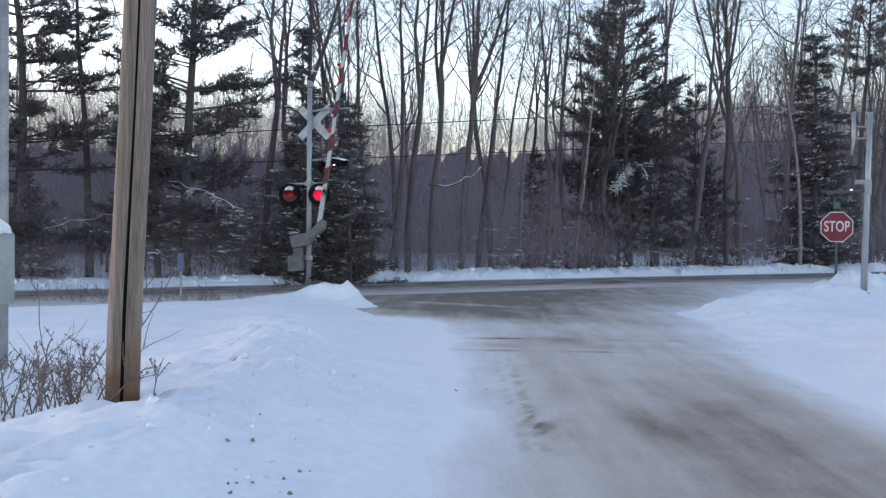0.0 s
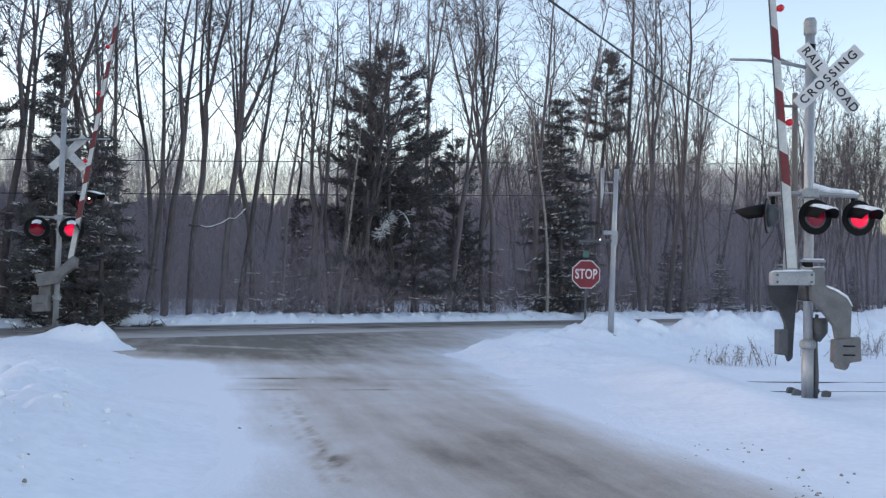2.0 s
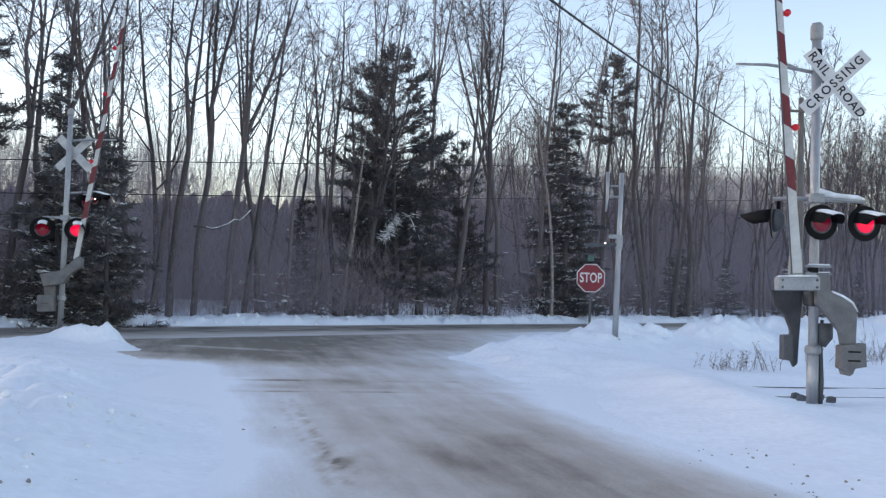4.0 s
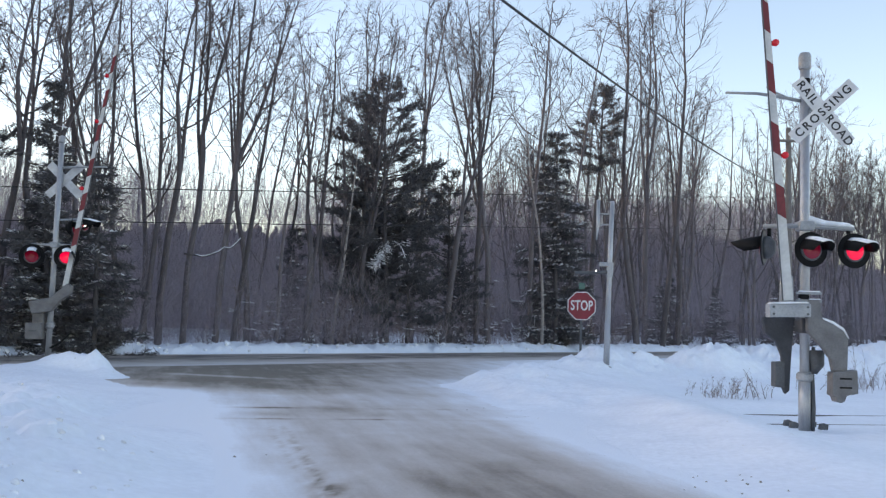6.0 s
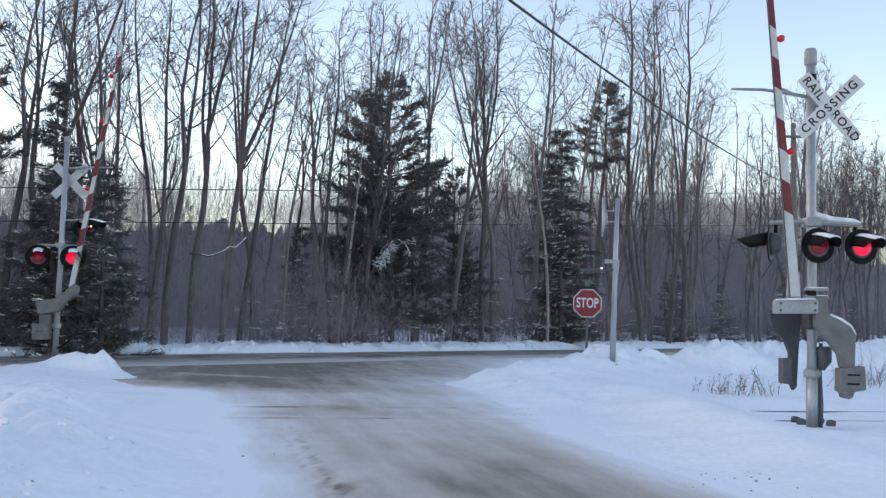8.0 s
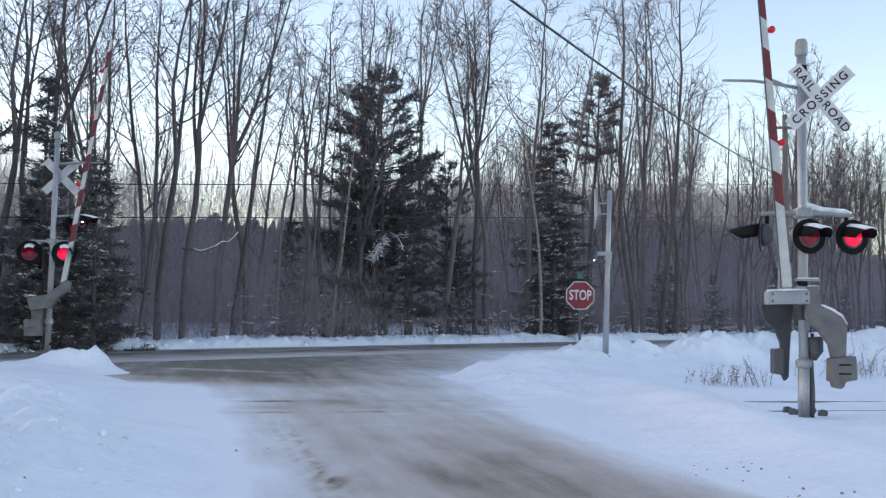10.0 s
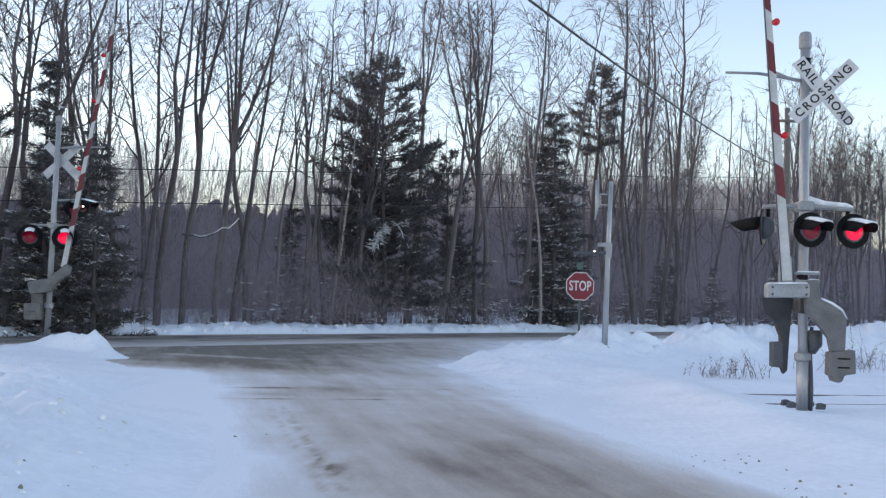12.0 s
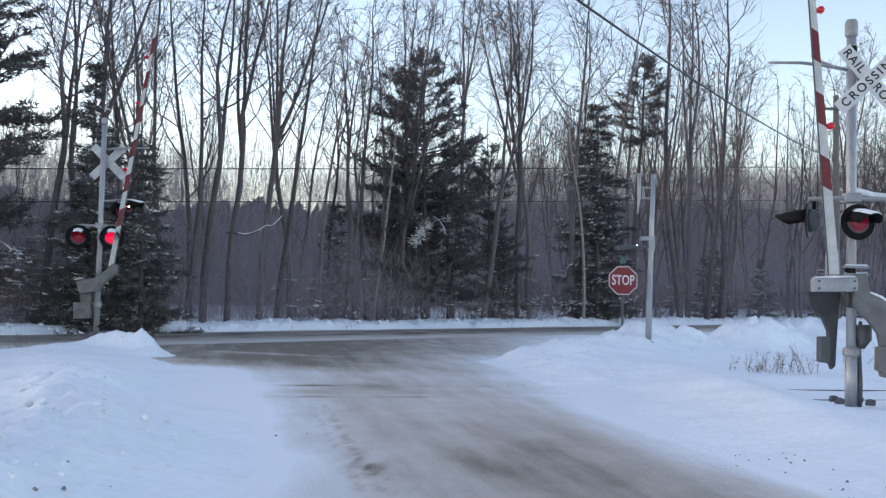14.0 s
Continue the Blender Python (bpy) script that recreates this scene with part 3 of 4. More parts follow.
    flasher(s, Matrix.Translation((-0.60, 0.02, 2.62)) @ pose(0, 0, 0, 0, 0, -118), LENS_DIM, False, DARK_STEEL)
    # gate mechanism: housing, two curved counterweight arms, weights
    part("gate_housing", Mesh().prism([(-0.65, 1.60), (-0.06, 1.62), (-0.06, 1.81), (-0.65, 1.79)], -0.40, -0.22), GALV, s, "pale grey steel gate housing", bevel=0.015)
    for x, z in ((-0.59, 1.75), (-0.59, 1.65), (-0.11, 1.76), (-0.11, 1.66)):
        part("bolt", Mesh().tube([(x, -0.40, z), (x, -0.416, z)], [0.018, 0.016], 6), DARK_STEEL, s)
    part("front_arm", Mesh().prism([(-0.10, 1.86), (0.09, 1.88), (0.12, 1.60), (0.28, 1.53), (0.42, 1.44), (0.49, 1.33), (0.475, 0.87), (0.27, 0.86), (0.23, 1.05), (0.10, 1.22), (-0.09, 1.42)], -0.34, -0.24), ARM_STEEL, s, "curved grey counterweight arm", bevel=0.02)
    part("snow_cap", Mesh().prism([(0.12, 1.60), (0.28, 1.53), (0.42, 1.44), (0.49, 1.33), (0.50, 1.34), (0.43, 1.475), (0.29, 1.565), (0.13, 1.625)], -0.34, -0.22), SNOW_CAP, s, "snow on the counterweight arm", bevel=0.008)
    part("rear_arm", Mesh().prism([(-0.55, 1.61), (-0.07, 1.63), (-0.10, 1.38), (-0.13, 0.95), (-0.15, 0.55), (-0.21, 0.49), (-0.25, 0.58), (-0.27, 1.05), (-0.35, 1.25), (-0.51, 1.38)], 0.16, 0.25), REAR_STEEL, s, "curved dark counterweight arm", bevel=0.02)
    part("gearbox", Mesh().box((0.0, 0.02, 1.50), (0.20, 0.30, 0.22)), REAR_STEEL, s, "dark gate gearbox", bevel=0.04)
    part("gearbox_lower", Mesh().tube([(0.16, 0.0, 1.15), (0.17, 0.0, 0.95), (0.13, 0.0, 0.82)], [0.12, 0.11, 0.05], 14), DARK_STEEL, s, smooth=True)
    w = part("counterweight", Mesh().prism([(0.24, 0.86), (0.585, 0.90), (0.60, 0.57), (0.44, 0.54), (0.41, 0.46), (0.36, 0.435), (0.30, 0.45), (0.28, 0.52), (0.23, 0.54)], -0.40, -0.20), ARM_STEEL, s, "grey steel counterweight block", bevel=0.012)
    for z in (0.775, 0.65):
        part("slot", Mesh().box((0.42, -0.402, z), (0.17, 0.012, 0.022)), BLACK, w)
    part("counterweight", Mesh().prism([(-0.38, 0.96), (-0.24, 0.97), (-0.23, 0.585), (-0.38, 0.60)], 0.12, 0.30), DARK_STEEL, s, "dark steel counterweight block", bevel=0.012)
    part("arm_bracket", Mesh().prism([(-0.47, 1.79), (-0.27, 1.79), (-0.29, 2.20), (-0.45, 2.20)], -0.315, -0.25), GALV, s, "bolted bracket that holds the gate arm", bevel=0.01)
    for z in (1.85, 1.96):
        part("tie_bar", Mesh().box((-0.06, -0.30, z), (0.36, 0.05, 0.035)), GALV, s, bevel=0.006)
        part("snow_cap", Mesh().box((-0.05, -0.30, z + 0.026), (0.30, 0.05, 0.018)), SNOW_CAP, s, "snow on a tie bar", bevel=0.008)
    part("hinge_block", Mesh().box((-0.13, -0.30, 1.905), (0.13, 0.09, 0.07)), BLACK, s, "black hinge block", bevel=0.01)
    part("snow_cap", Mesh().prism([(-0.64, 1.792), (-0.08, 1.812), (-0.10, 1.832), (-0.35, 1.83), (-0.60, 1.815)], -0.39, -0.24), SNOW_CAP, s, "thin snow on the housing", bevel=0.006)
    gate_arm(s, (-0.37, -0.33, 1.85), -4.6, 5.35, (2.07, 3.72, 4.85), 1, 1.20)


def far_signal():
    s = thing("crossing_signal", Matrix.Translation((-9.97, 22.96, 0.12)), "aluminium railroad crossing signal with raised gate arm, seen from its back", "crossing signal", "crossing signals")
    part("mast", Mesh().tube([(0, 0, -0.1), (0, 0, 5.55)], [0.072, 0.066], 18), ALUMINIUM, s, "dull aluminium mast", True)
    part("collar", Mesh().tube([(0, 0, 0.78), (0, 0, 0.82), (0, 0, 0.90), (0, 0, 0.94)], [0.08, 0.11, 0.11, 0.08], 18), GALV, s)
    part("base_plate", Mesh().box((0, 0, 0.0), (0.36, 0.36, 0.10)), DARK_STEEL, s, bevel=0.02)
    part("finial", Mesh().tube([(0, 0, 5.52), (0, 0, 5.56), (0, 0, 5.68), (0, 0, 5.72)], [0.07, 0.09, 0.085, 0.03], 16), GALV, s, "grey mast cap", True)
    crossbuck(s, (0.10, 0.10, 4.58), 44, -44, False)
    part("bracket_arm", Mesh().tube([(0, 0, 4.88), (0.4, 0, 4.92), (1.2, 0, 4.94)], [0.03, 0.026, 0.02], 10), GALV, s, "grey tubular bracket arm", True)
    bar = part("cross_arm", Mesh().tube([(-0.6, 0, 2.90), (0.45, 0, 2.90)], [0.035, 0.035], 12), GALV, s, "grey lamp cross arm")
    part("cross_arm_clamp", Mesh().box((0, 0, 2.90), (0.2, 0.2, 0.14)), GALV, bar, bevel=0.02)
    for x, lens in ((-0.52, LENS_DIM), (0.36, LENS_LIT)):
        flasher(s, Matrix.Translation((x, -0.12, 2.60)) @ pose(0, 0, 0, 0, 0, 22) @ Matrix.Scale(1.2, 4), lens)
    for x, z, turn in ((0.34, 3.42, 100), (0.62, 3.50, 75)):
        flasher(s, Matrix.Translation((x, 0.22, z - 0.05)) @ pose(0, 0, 0, 0, 0, turn), LENS_DIM)
    part("cross_arm", Mesh().tube([(0, 0.05, 3.55), (0.7, 0.2, 3.6)], [0.03, 0.03], 10), GALV, s)
    part("gate_housing", Mesh().prism([(-0.46, 1.45), (0.10, 1.57), (0.48, 1.93), (0.60, 1.86), (0.58, 1.66), (0.34, 1.50), (0.13, 1.22), (-0.36, 1.14)], -0.30, -0.14), ARM_STEEL, s, "grey steel gate housing", bevel=0.02)
    part("rear_arm", Mesh().prism([(-0.44, 1.45), (-0.14, 1.50), (-0.12, 0.80), (-0.40, 0.80)], -0.12, -0.04), ARM_STEEL, s, "grey counterweight arm", bevel=0.02)
    w = part("counterweight", Mesh().prism([(-0.52, 0.92), (-0.12, 0.93), (-0.11, 0.52), (-0.50, 0.50)], -0.26, 0.0), ARM_STEEL, s, "grey steel counterweight block", bevel=0.012)
    part("slot", Mesh().box((-0.32, -0.265, 0.72), (0.2, 0.012, 0.025)), DARK_STEEL, w)
    part("indicator_lamp", Mesh().tube([(0.68, 0.14, 3.42), (0.68, 0.10, 3.42), (0.68, 0.085, 3.42)], [0.016, 0.016, 0.006], 10), WHITE_LED, s, "small white indicator lamp")
    part("lamp_drop", Mesh().tube([(0.68, 0.19, 3.6), (0.68, 0.15, 3.42)], [0.02, 0.02], 8), GALV, s)
    part("conduit", Mesh().tube([(0.06, -0.05, 0.30), (0.3, -0.1, 0.42), (0.52, -0.05, 0.66)], [0.022, 0.022, 0.02], 8), BLACK, s, "black cable hose", True)
    gate_arm(s, (0.42, -0.22, 1.85), 8.6, 6.3, (2.5, 4.25, 5.45), -1, 1.05)


near_signal()
far_signal()


# ---- stop sign, antenna pole, marker ----
def stop_sign():
    s = thing("stop_sign", Matrix.Translation((3.67, 24.6, 0.1)), "red octagonal stop sign on a dark steel post in snow", "stop sign")
    oct_ = lambda r: [(r * math.cos(radians(22.5 + 45 * k)), r * math.sin(radians(22.5 + 45 * k))) for k in range(8)]
    part("post", Mesh().box((0, 0.03, 0.75), (0.06, 0.035, 1.9)), DARK_STEEL, s, "dark steel post")
    plate = part("plate", Mesh().prism(oct_(0.41), -0.003, 0.003), SIGN_WHITE, s, "white sign border")
    plate.matrix_basis = Matrix.Translation((0, -0.01, 1.84))
    part("face", Mesh().prism(oct_(0.385), -0.0065, -0.0035), STOP_RED, plate, "red sign face")
    lettering("STOP", 0.37, SIGN_WHITE, plate, "lettering", Matrix.Translation((0, -0.010, 0)) @ pose(0, 0, 0, 90, 0, 0) @ Matrix.Diagonal((0.66, 1, 1, 1)), 1.04)
    part("street_plate", Mesh().box((0.0, 0.03, 2.38), (0.16, 0.012, 0.17)), GREEN_SIGN, s, "small green plate above the stop sign")


def antenna_pole():
    s = thing("antenna_pole", Matrix.Translation((3.90, 22.0, 0.36)), "slim pale aluminium pole with small side brackets in snow", "pole")
    part("mast", Mesh().tube([(0, 0, 0), (0.04, 0, 2.4), (0.08, 0, 4.10)], [0.075, 0.06, 0.052], 14), ALUMINIUM, s, "pale aluminium pole", True)
    part("base_block", Mesh().prism([(-0.17, 0.0), (0.17, -0.06), (0.16, 0.04), (0.08, 0.10), (-0.11, 0.10)], -0.12, 0.12), GALV, s, "grey pole foot", bevel=0.02)
    rod = part("rod", Mesh().tube([(-0.29, 0, 3.15), (-0.26, 0, 3.5), (-0.26, 0, 4.12)], [0.02, 0.04, 0.045], 10), ALUMINIUM, s, "short tube beside the pole", True)
    for z in (3.78, 3.52):
        part("bracket", Mesh().tube([(-0.27, 0, z), (0.06, 0, z)], [0.022, 0.022], 8), GALV, rod)
    part("clamp", Mesh().tube([(0.045, 0, 2.25), (0.05, 0, 2.60)], [0.085, 0.085], 14), GALV, s)
    part("side_arm", Mesh().tube([(0.04, 0, 2.36), (-0.82, -0.1, 2.32)], [0.05, 0.04], 10), DARK_STEEL, s, "dark side arm")
    part("indicator_lamp", Mesh().tube([(-0.30, -0.07, 2.38), (-0.30, -0.10, 2.38), (-0.30, -0.11, 2.38)], [0.014, 0.014, 0.006], 10), WHITE_LED, s, "small white indicator lamp")
    part("side_box", Mesh().box((-0.1, 0, 2.55), (0.22, 0.15, 0.10)), GALV, s, bevel=0.015)


def field_marker():
    s = thing("marker_sign", Matrix.Translation((-11.6, 19.2, 0.05)), "small faded blue marker on a thin post in a snowy field", "marker")
    part("post", Mesh().box((0, 0, 0.55), (0.05, 0.03, 1.1)), GALV, s)
    part("plate", Mesh().box((0, -0.022, 0.88), (0.17, 0.006, 0.44)), BLUE_SIGN, s, "faded blue plate", bevel=0.002)


stop_sign()
antenna_pole()
field_marker()


# ---- utility poles and cables ----
def utility_pole():
    s = thing("utility_pole", Matrix.Translation((-4.22, 6.5, 0)), "weathered wooden utility pole with a dark groove in snow", "utility pole")
    pts, rad = [(-0.03, 0, -0.2), (0.01, 0, 1.0), (0.10, 0, 2.6), (0.21, 0, 5.0), (0.33, 0, 9.0)], [0.142, 0.135, 0.132, 0.125, 0.11]
    part("trunk", Mesh().tube(pts, rad, 24), POLE_WOOD, s, "weathered brown wooden pole", True)
    # near-black raised strip stands in for the shade inside the pole's groove
    c = [(x + 0.577 * r - 0.012, y - 0.815 * r + 0.006, z) for (x, y, z), r in zip(pts, rad)]
    part("conduit", Mesh().tube(c, [0.018, 0.018, 0.015, 0.013, 0.013], 8), POLE_GROOVE, s, "black strip standing for the shaded groove down the pole", True)


def meter_post():
    s = thing("meter_post", Matrix.Translation((-7.28, 8.5, 0)), "grey steel post carrying a meter box with a snow cap", "meter post")
    part("post", Mesh().tube([(0.0, 0.06, -0.1), (0, 0.06, 5.0)], [0.065, 0.065], 14), GALV, s, smooth=True)
    box = part("meter_box", Mesh().box((0.09, -0.1, 1.22), (0.30, 0.18, 0.80)), METER_GREY, s, "grey meter box", bevel=0.02)
    part("snow_cap", Mesh().tube([(0.09, -0.1, 1.60), (0.09, -0.1, 1.70), (0.09, -0.1, 1.78)], [0.15, 0.12, 0.03], 12), SNOW_CAP, box, "cap of snow on the box", True)


def far_utility_pole():
    s = thing("utility_pole", Matrix.Translation((19.6, 52.0, 0)), "tall grey wooden utility pole before the woods", "utility pole")
    part("trunk", Mesh().tube([(0, 0, -0.2), (-0.05, 0, 13.2)], [0.22, 0.15], 14), FAR_POLE, s, "grey wooden pole", True)
    part("cross_arm", Mesh().box((-0.05, -0.18, 12.4), (1.6, 0.12, 0.14)), FAR_POLE, s)
    for x in (-0.7, 0.0, 0.6):
        part("insulator", Mesh().tube([(x, -0.18, 12.47), (x, -0.18, 12.66)], [0.05, 0.04], 8), GALV, s)


def cable(a, b, sag, r, label, n=24):
    a, b = Vector(a), Vector(b)
    m = Mesh()
    pts = [a.lerp(b, k / n) - Vector((0, 0, 4 * sag * (k / n) * (1 - k / n))) for k in range(n + 1)]
    m.tube(pts, [r] * (n + 1), 6)
    tagged(part("cable", m, WIRE), label, "cable", "overhead cables", "structure")


utility_pole()
meter_post()
far_utility_pole()
cable((-4.02, 6.4, 7.0), (19.4, 52.0, 9.6), 0.55, 0.026, "thick black service cable between utility poles")
cable((-24, 18, 3.6), (34, 70, 12.0), 0.1, 0.016, "thin black overhead cable before the woods")
cable((-24, 18, 2.9), (34, 70, 9.5), 0.1, 0.016, "thin black overhead cable before the woods")


# ---- woods ----
def grow(mesh, rng, start, way, length, r0, r1, n, sides, wander, lift):
    """A wandering tapering limb; returns its points and radii."""
    pts, d = [Vector(start)], Vector(way).normalized()
    for k in range(n):
        d = (d + Vector((rng.gauss(0, wander), rng.gauss(0, wander), rng.gauss(0, wander * 0.6) + lift))).normalized()
        pts.append(pts[-1] + d * (length / n))
    radii = [r0 + (r1 - r0) * (k / n) for k in range(n + 1)]
    mesh.tube(pts, radii, sides, False)
    return pts, radii


def along(pts, f):
    k = min(int(f * (len(pts) - 1)), len(pts) - 2)
    return pts[k].lerp(pts[k + 1], f * (len(pts) - 1) - k), (pts[k + 1] - pts[k]).normalized()


def sideways(rng, d, tilt):
    a = d.cross(Vector((rng.gauss(0, 1), rng.gauss(0, 1), rng.gauss(0, 1)))).normalized()
    return (d * math.cos(tilt) + a * math.sin(tilt)).normalized()


def bare_tree(seed, height, stems, first, fine):
    """Leafless hardwood: one to three stems, upswept limbs, two orders of twigs. Returns its two meshes."""
    rng = random.Random(seed)
    trunk, crown = Mesh(), Mesh()
    r0 = 0.0082 * height * rng.uniform(0.85, 1.15)
    base, _ = grow(trunk, rng, (0, 0, -0.2), (rng.gauss(0, 0.03), rng.gauss(0, 0.03), 1), height * (rng.uniform(0.34, 0.52) if stems > 1 else 0.96), r0, r0 * (0.74 if stems > 1 else 0.10), 12, 7, 0.045, 0.06)
    leaders = [(base, r0 * 0.85, 1.0)]
    if stems > 1:
        leaders = []
        for k in range(stems):
            f = 1.0 if k < 2 else rng.uniform(0.6, 0.9)
            p, d = along(base, f * 0.999)
            pts, _ = grow(trunk, rng, p, sideways(rng, d, radians(rng.uniform(5, 15))), height * rng.uniform(0.46, 0.6), r0 * rng.uniform(0.5, 0.68), 0.012, 11, 6, 0.06, 0.10)
            leaders.append((pts, r0 * 0.55, 0.62))
    for pts, r, share in leaders:
        low = first if share == 1.0 else 0.10
        count = int((15 if fine else 10) * (0.72 if share < 1 else 1))
        for k in range(count):
            f = min(low + (0.98 - low) * ((k + rng.random()) / count) ** 0.9, 0.98)
            p, d = along(pts, f)
            ln = height * 0.31 * (1.06 - f) ** 0.6 * rng.uniform(0.45, 1.3) * (0.8 if share < 1 else 1)
            limb, _ = grow(crown, rng, p, sideways(rng, d, radians(rng.uniform(28, 66))), ln, max(0.019, r * 0.48 * (1.12 - f)), 0.006, 8, 4, 0.18, 0.13)
            for j in range(8 if fine else 5):
                q, e = along(limb, rng.uniform(0.22, 0.98))
                twig, _ = grow(crown, rng, q, sideways(rng, e, radians(rng.uniform(28, 68))), ln * rng.uniform(0.2, 0.52), 0.012, 0.004, 3, 3, 0.20, 0.08)
                for i in range(4 if fine else 2):
                    q2, e2 = along(twig, rng.uniform(0.2, 0.98))
                    grow(crown, rng, q2, sideways(rng, e2, radians(rng.uniform(25, 65))), ln * rng.uniform(0.08, 0.24), 0.006, 0.003, 2, 3, 0.25, 0.05)
    return trunk.data("trunk", True), crown.data("crown")


def spray(mesh, rng, at, way, size, count, width):
    """A brush of needle blades round a twig."""
    for k in range(count):
        p = at + way * (size * rng.uniform(-0.5, 0.5))
        d = (way * rng.uniform(0.2, 1.0) + Vector((rng.gauss(0, 0.55), rng.gauss(0, 0.55), rng.gauss(0, 0.4)))).normalized()
        s = d.cross(Vector((rng.gauss(0, 1), rng.gauss(0, 1), rng.gauss(0, 1)))).normalized() * width
        mesh.tri(p - s, p + s, p + d * size * rng.uniform(0.6, 1.2))


def snow_flecks(white, rng, c, count):
    for _ in range(count):
        o = c + Vector((rng.gauss(0, 0.12), rng.gauss(0, 0.12), 0.10))
        white.tri(o, o + Vector((rng.uniform(0.1, 0.26), rng.gauss(0, 0.08), -0.06)), o + Vector((rng.gauss(0, 0.05), rng.uniform(-0.05, 0.15), rng.uniform(-0.08, 0.05))))


def spruce(seed, height, reach, first, tiers, snowy=0.03, full=1.0, blades=8):
    """A dense drooping cone. Returns trunk, needles and snow meshes."""
    rng = random.Random(seed)
    trunk, needles, white = Mesh(), Mesh(), Mesh()
    pts, _ = grow(trunk, rng, (0, 0, -0.2), (0, 0, 1), height, 0.014 * height, 0.02, 10, 8, 0.012, 0.03)
    for t in range(tiers):
        f = first + (0.985 - first) * t / (tiers - 1)
        g = (1 - f) / (1 - first)
        for k in range(rng.randint(4, 7)):
            p, _ = along(pts, min(f + rng.uniform(-0.3, 0.3) / tiers * (0.9 - first), 0.99))
            a = rng.uniform(0, 2 * math.pi)
            ln = reach * (0.07 + 0.98 * g ** full) * rng.uniform(0.5, 1.18)
            bough, _ = grow(trunk, rng, p, (math.cos(a), math.sin(a), rng.uniform(-0.5, 0.0)), ln, 0.012 + 0.006 * ln, 0.006, 5, 4, 0.07, 0.06)
            m = max(2, int(ln * 7.5))
            for j in range(m):
                q, e = along(bough, 0.12 + 0.87 * (j + rng.random()) / m)
                for i in range(3):
                    w = sideways(rng, e, radians(rng.uniform(10, 75)))
                    w.z *= 0.45
                    w.normalize()
                    c = q + w * rng.uniform(0.04, 0.28) * min(1, 0.35 + ln)
                    spray(needles, rng, c, w, 0.26, blades, 0.136 / blades)
                    if rng.random() < snowy and f < 0.85:
                        snow_flecks(white, rng, c, 5)
    return trunk.data("trunk", True), needles.data("crown"), white.data("snow")


def pine(seed, height, reach, first, tiers, snowy=0.0, round_top=2.2):
    """A white pine: flat plates of tufted branchlets in uneven level tiers, a rounded top. Returns trunk, needles and snow."""
    rng = random.Random(seed)
    trunk, needles, white = Mesh(), Mesh(), Mesh()
    pts, _ = grow(trunk, rng, (0, 0, -0.2), (0, 0, 1), height, 0.013 * height, 0.03, 12, 8, 0.03, 0.04)
    for t in range(tiers):
        f = first + (0.98 - first) * t / (tiers - 1)
        g = (f - first) / (1 - first)
        tier = rng.uniform(0.70, 1.12)
        lopsided = rng.uniform(0, 2 * math.pi)
        for k in range(rng.randint(6, 8)):
            p, _ = along(pts, min(f + rng.uniform(-0.22, 0.22) / tiers, 0.99))
            a = rng.uniform(0, 2 * math.pi)
            ln = reach * max(0.16, 1 - g ** round_top) ** 0.6 * tier * rng.uniform(0.55, 1.05) * (1 + 0.16 * math.cos(a - lopsided))
            bough, _ = grow(trunk, rng, p, (math.cos(a), math.sin(a), rng.uniform(-0.12, 0.2) + 0.7 * g * g), ln, 0.014 + 0.009 * ln, 0.007, 6, 4, 0.09, 0.04)
            m = max(3, int(ln * 5.5))
            for j in range(m):
                fr = 0.28 + 0.71 * (j + rng.random()) / m
                q, e = along(bough, fr)
                w = sideways(rng, e, radians(rng.uniform(25, 65)))
                w.z = 0.3 * w.z + 0.12
                w.normalize()
                out_ = (0.22 + 0.30 * ln * (1.05 - fr)) * rng.uniform(0.6, 1.2)
                for i in range(max(2, int(out_ / 0.17))):
                    c = q + w * (out_ * (i + 0.6) / max(2, int(out_ / 0.17))) + Vector((0, 0, rng.gauss(0, 0.05)))
                    spray(needles, rng, c, (w + Vector((0, 0, 0.35))).normalized(), 0.30, 9, 0.026)
                    if rng.random() < snowy:
                        snow_flecks(white, rng, c, 5)
    return trunk.data("trunk", True), needles.data("crown"), white.data("snow")


def tree_of(meshes, x, y, scale, turn, label, lean=0.0, bark=None):
    t = thing("tree", Matrix.LocRotScale((x, y, float(land(np.array(x), np.array(y))) - 0.05), Euler((0, radians(lean), 0)).to_matrix().to_4x4().to_quaternion() @ Euler((0, 0, turn)).to_quaternion(), (scale,) * 3), label, "tree", "trees of the roadside woods")
    if len(meshes) == 2:
        stem = meshes[0]
        if bark:
            stem = stem.copy()
            stem.materials.clear()
        part("trunk", stem, bark or BARK, t)
        part("crown", meshes[1], TWIGS, t, "bare branches and twigs")
    else:
        part("trunk", meshes[0], PINE_BARK, t)
        part("crown", meshes[1], NEEDLES, t, "dark green needles")
        if len(meshes[2].polygons):
            part("snow", meshes[2], SNOW_CAP, t, "snow caught on the boughs")["kind"] = "stuff"
    return t


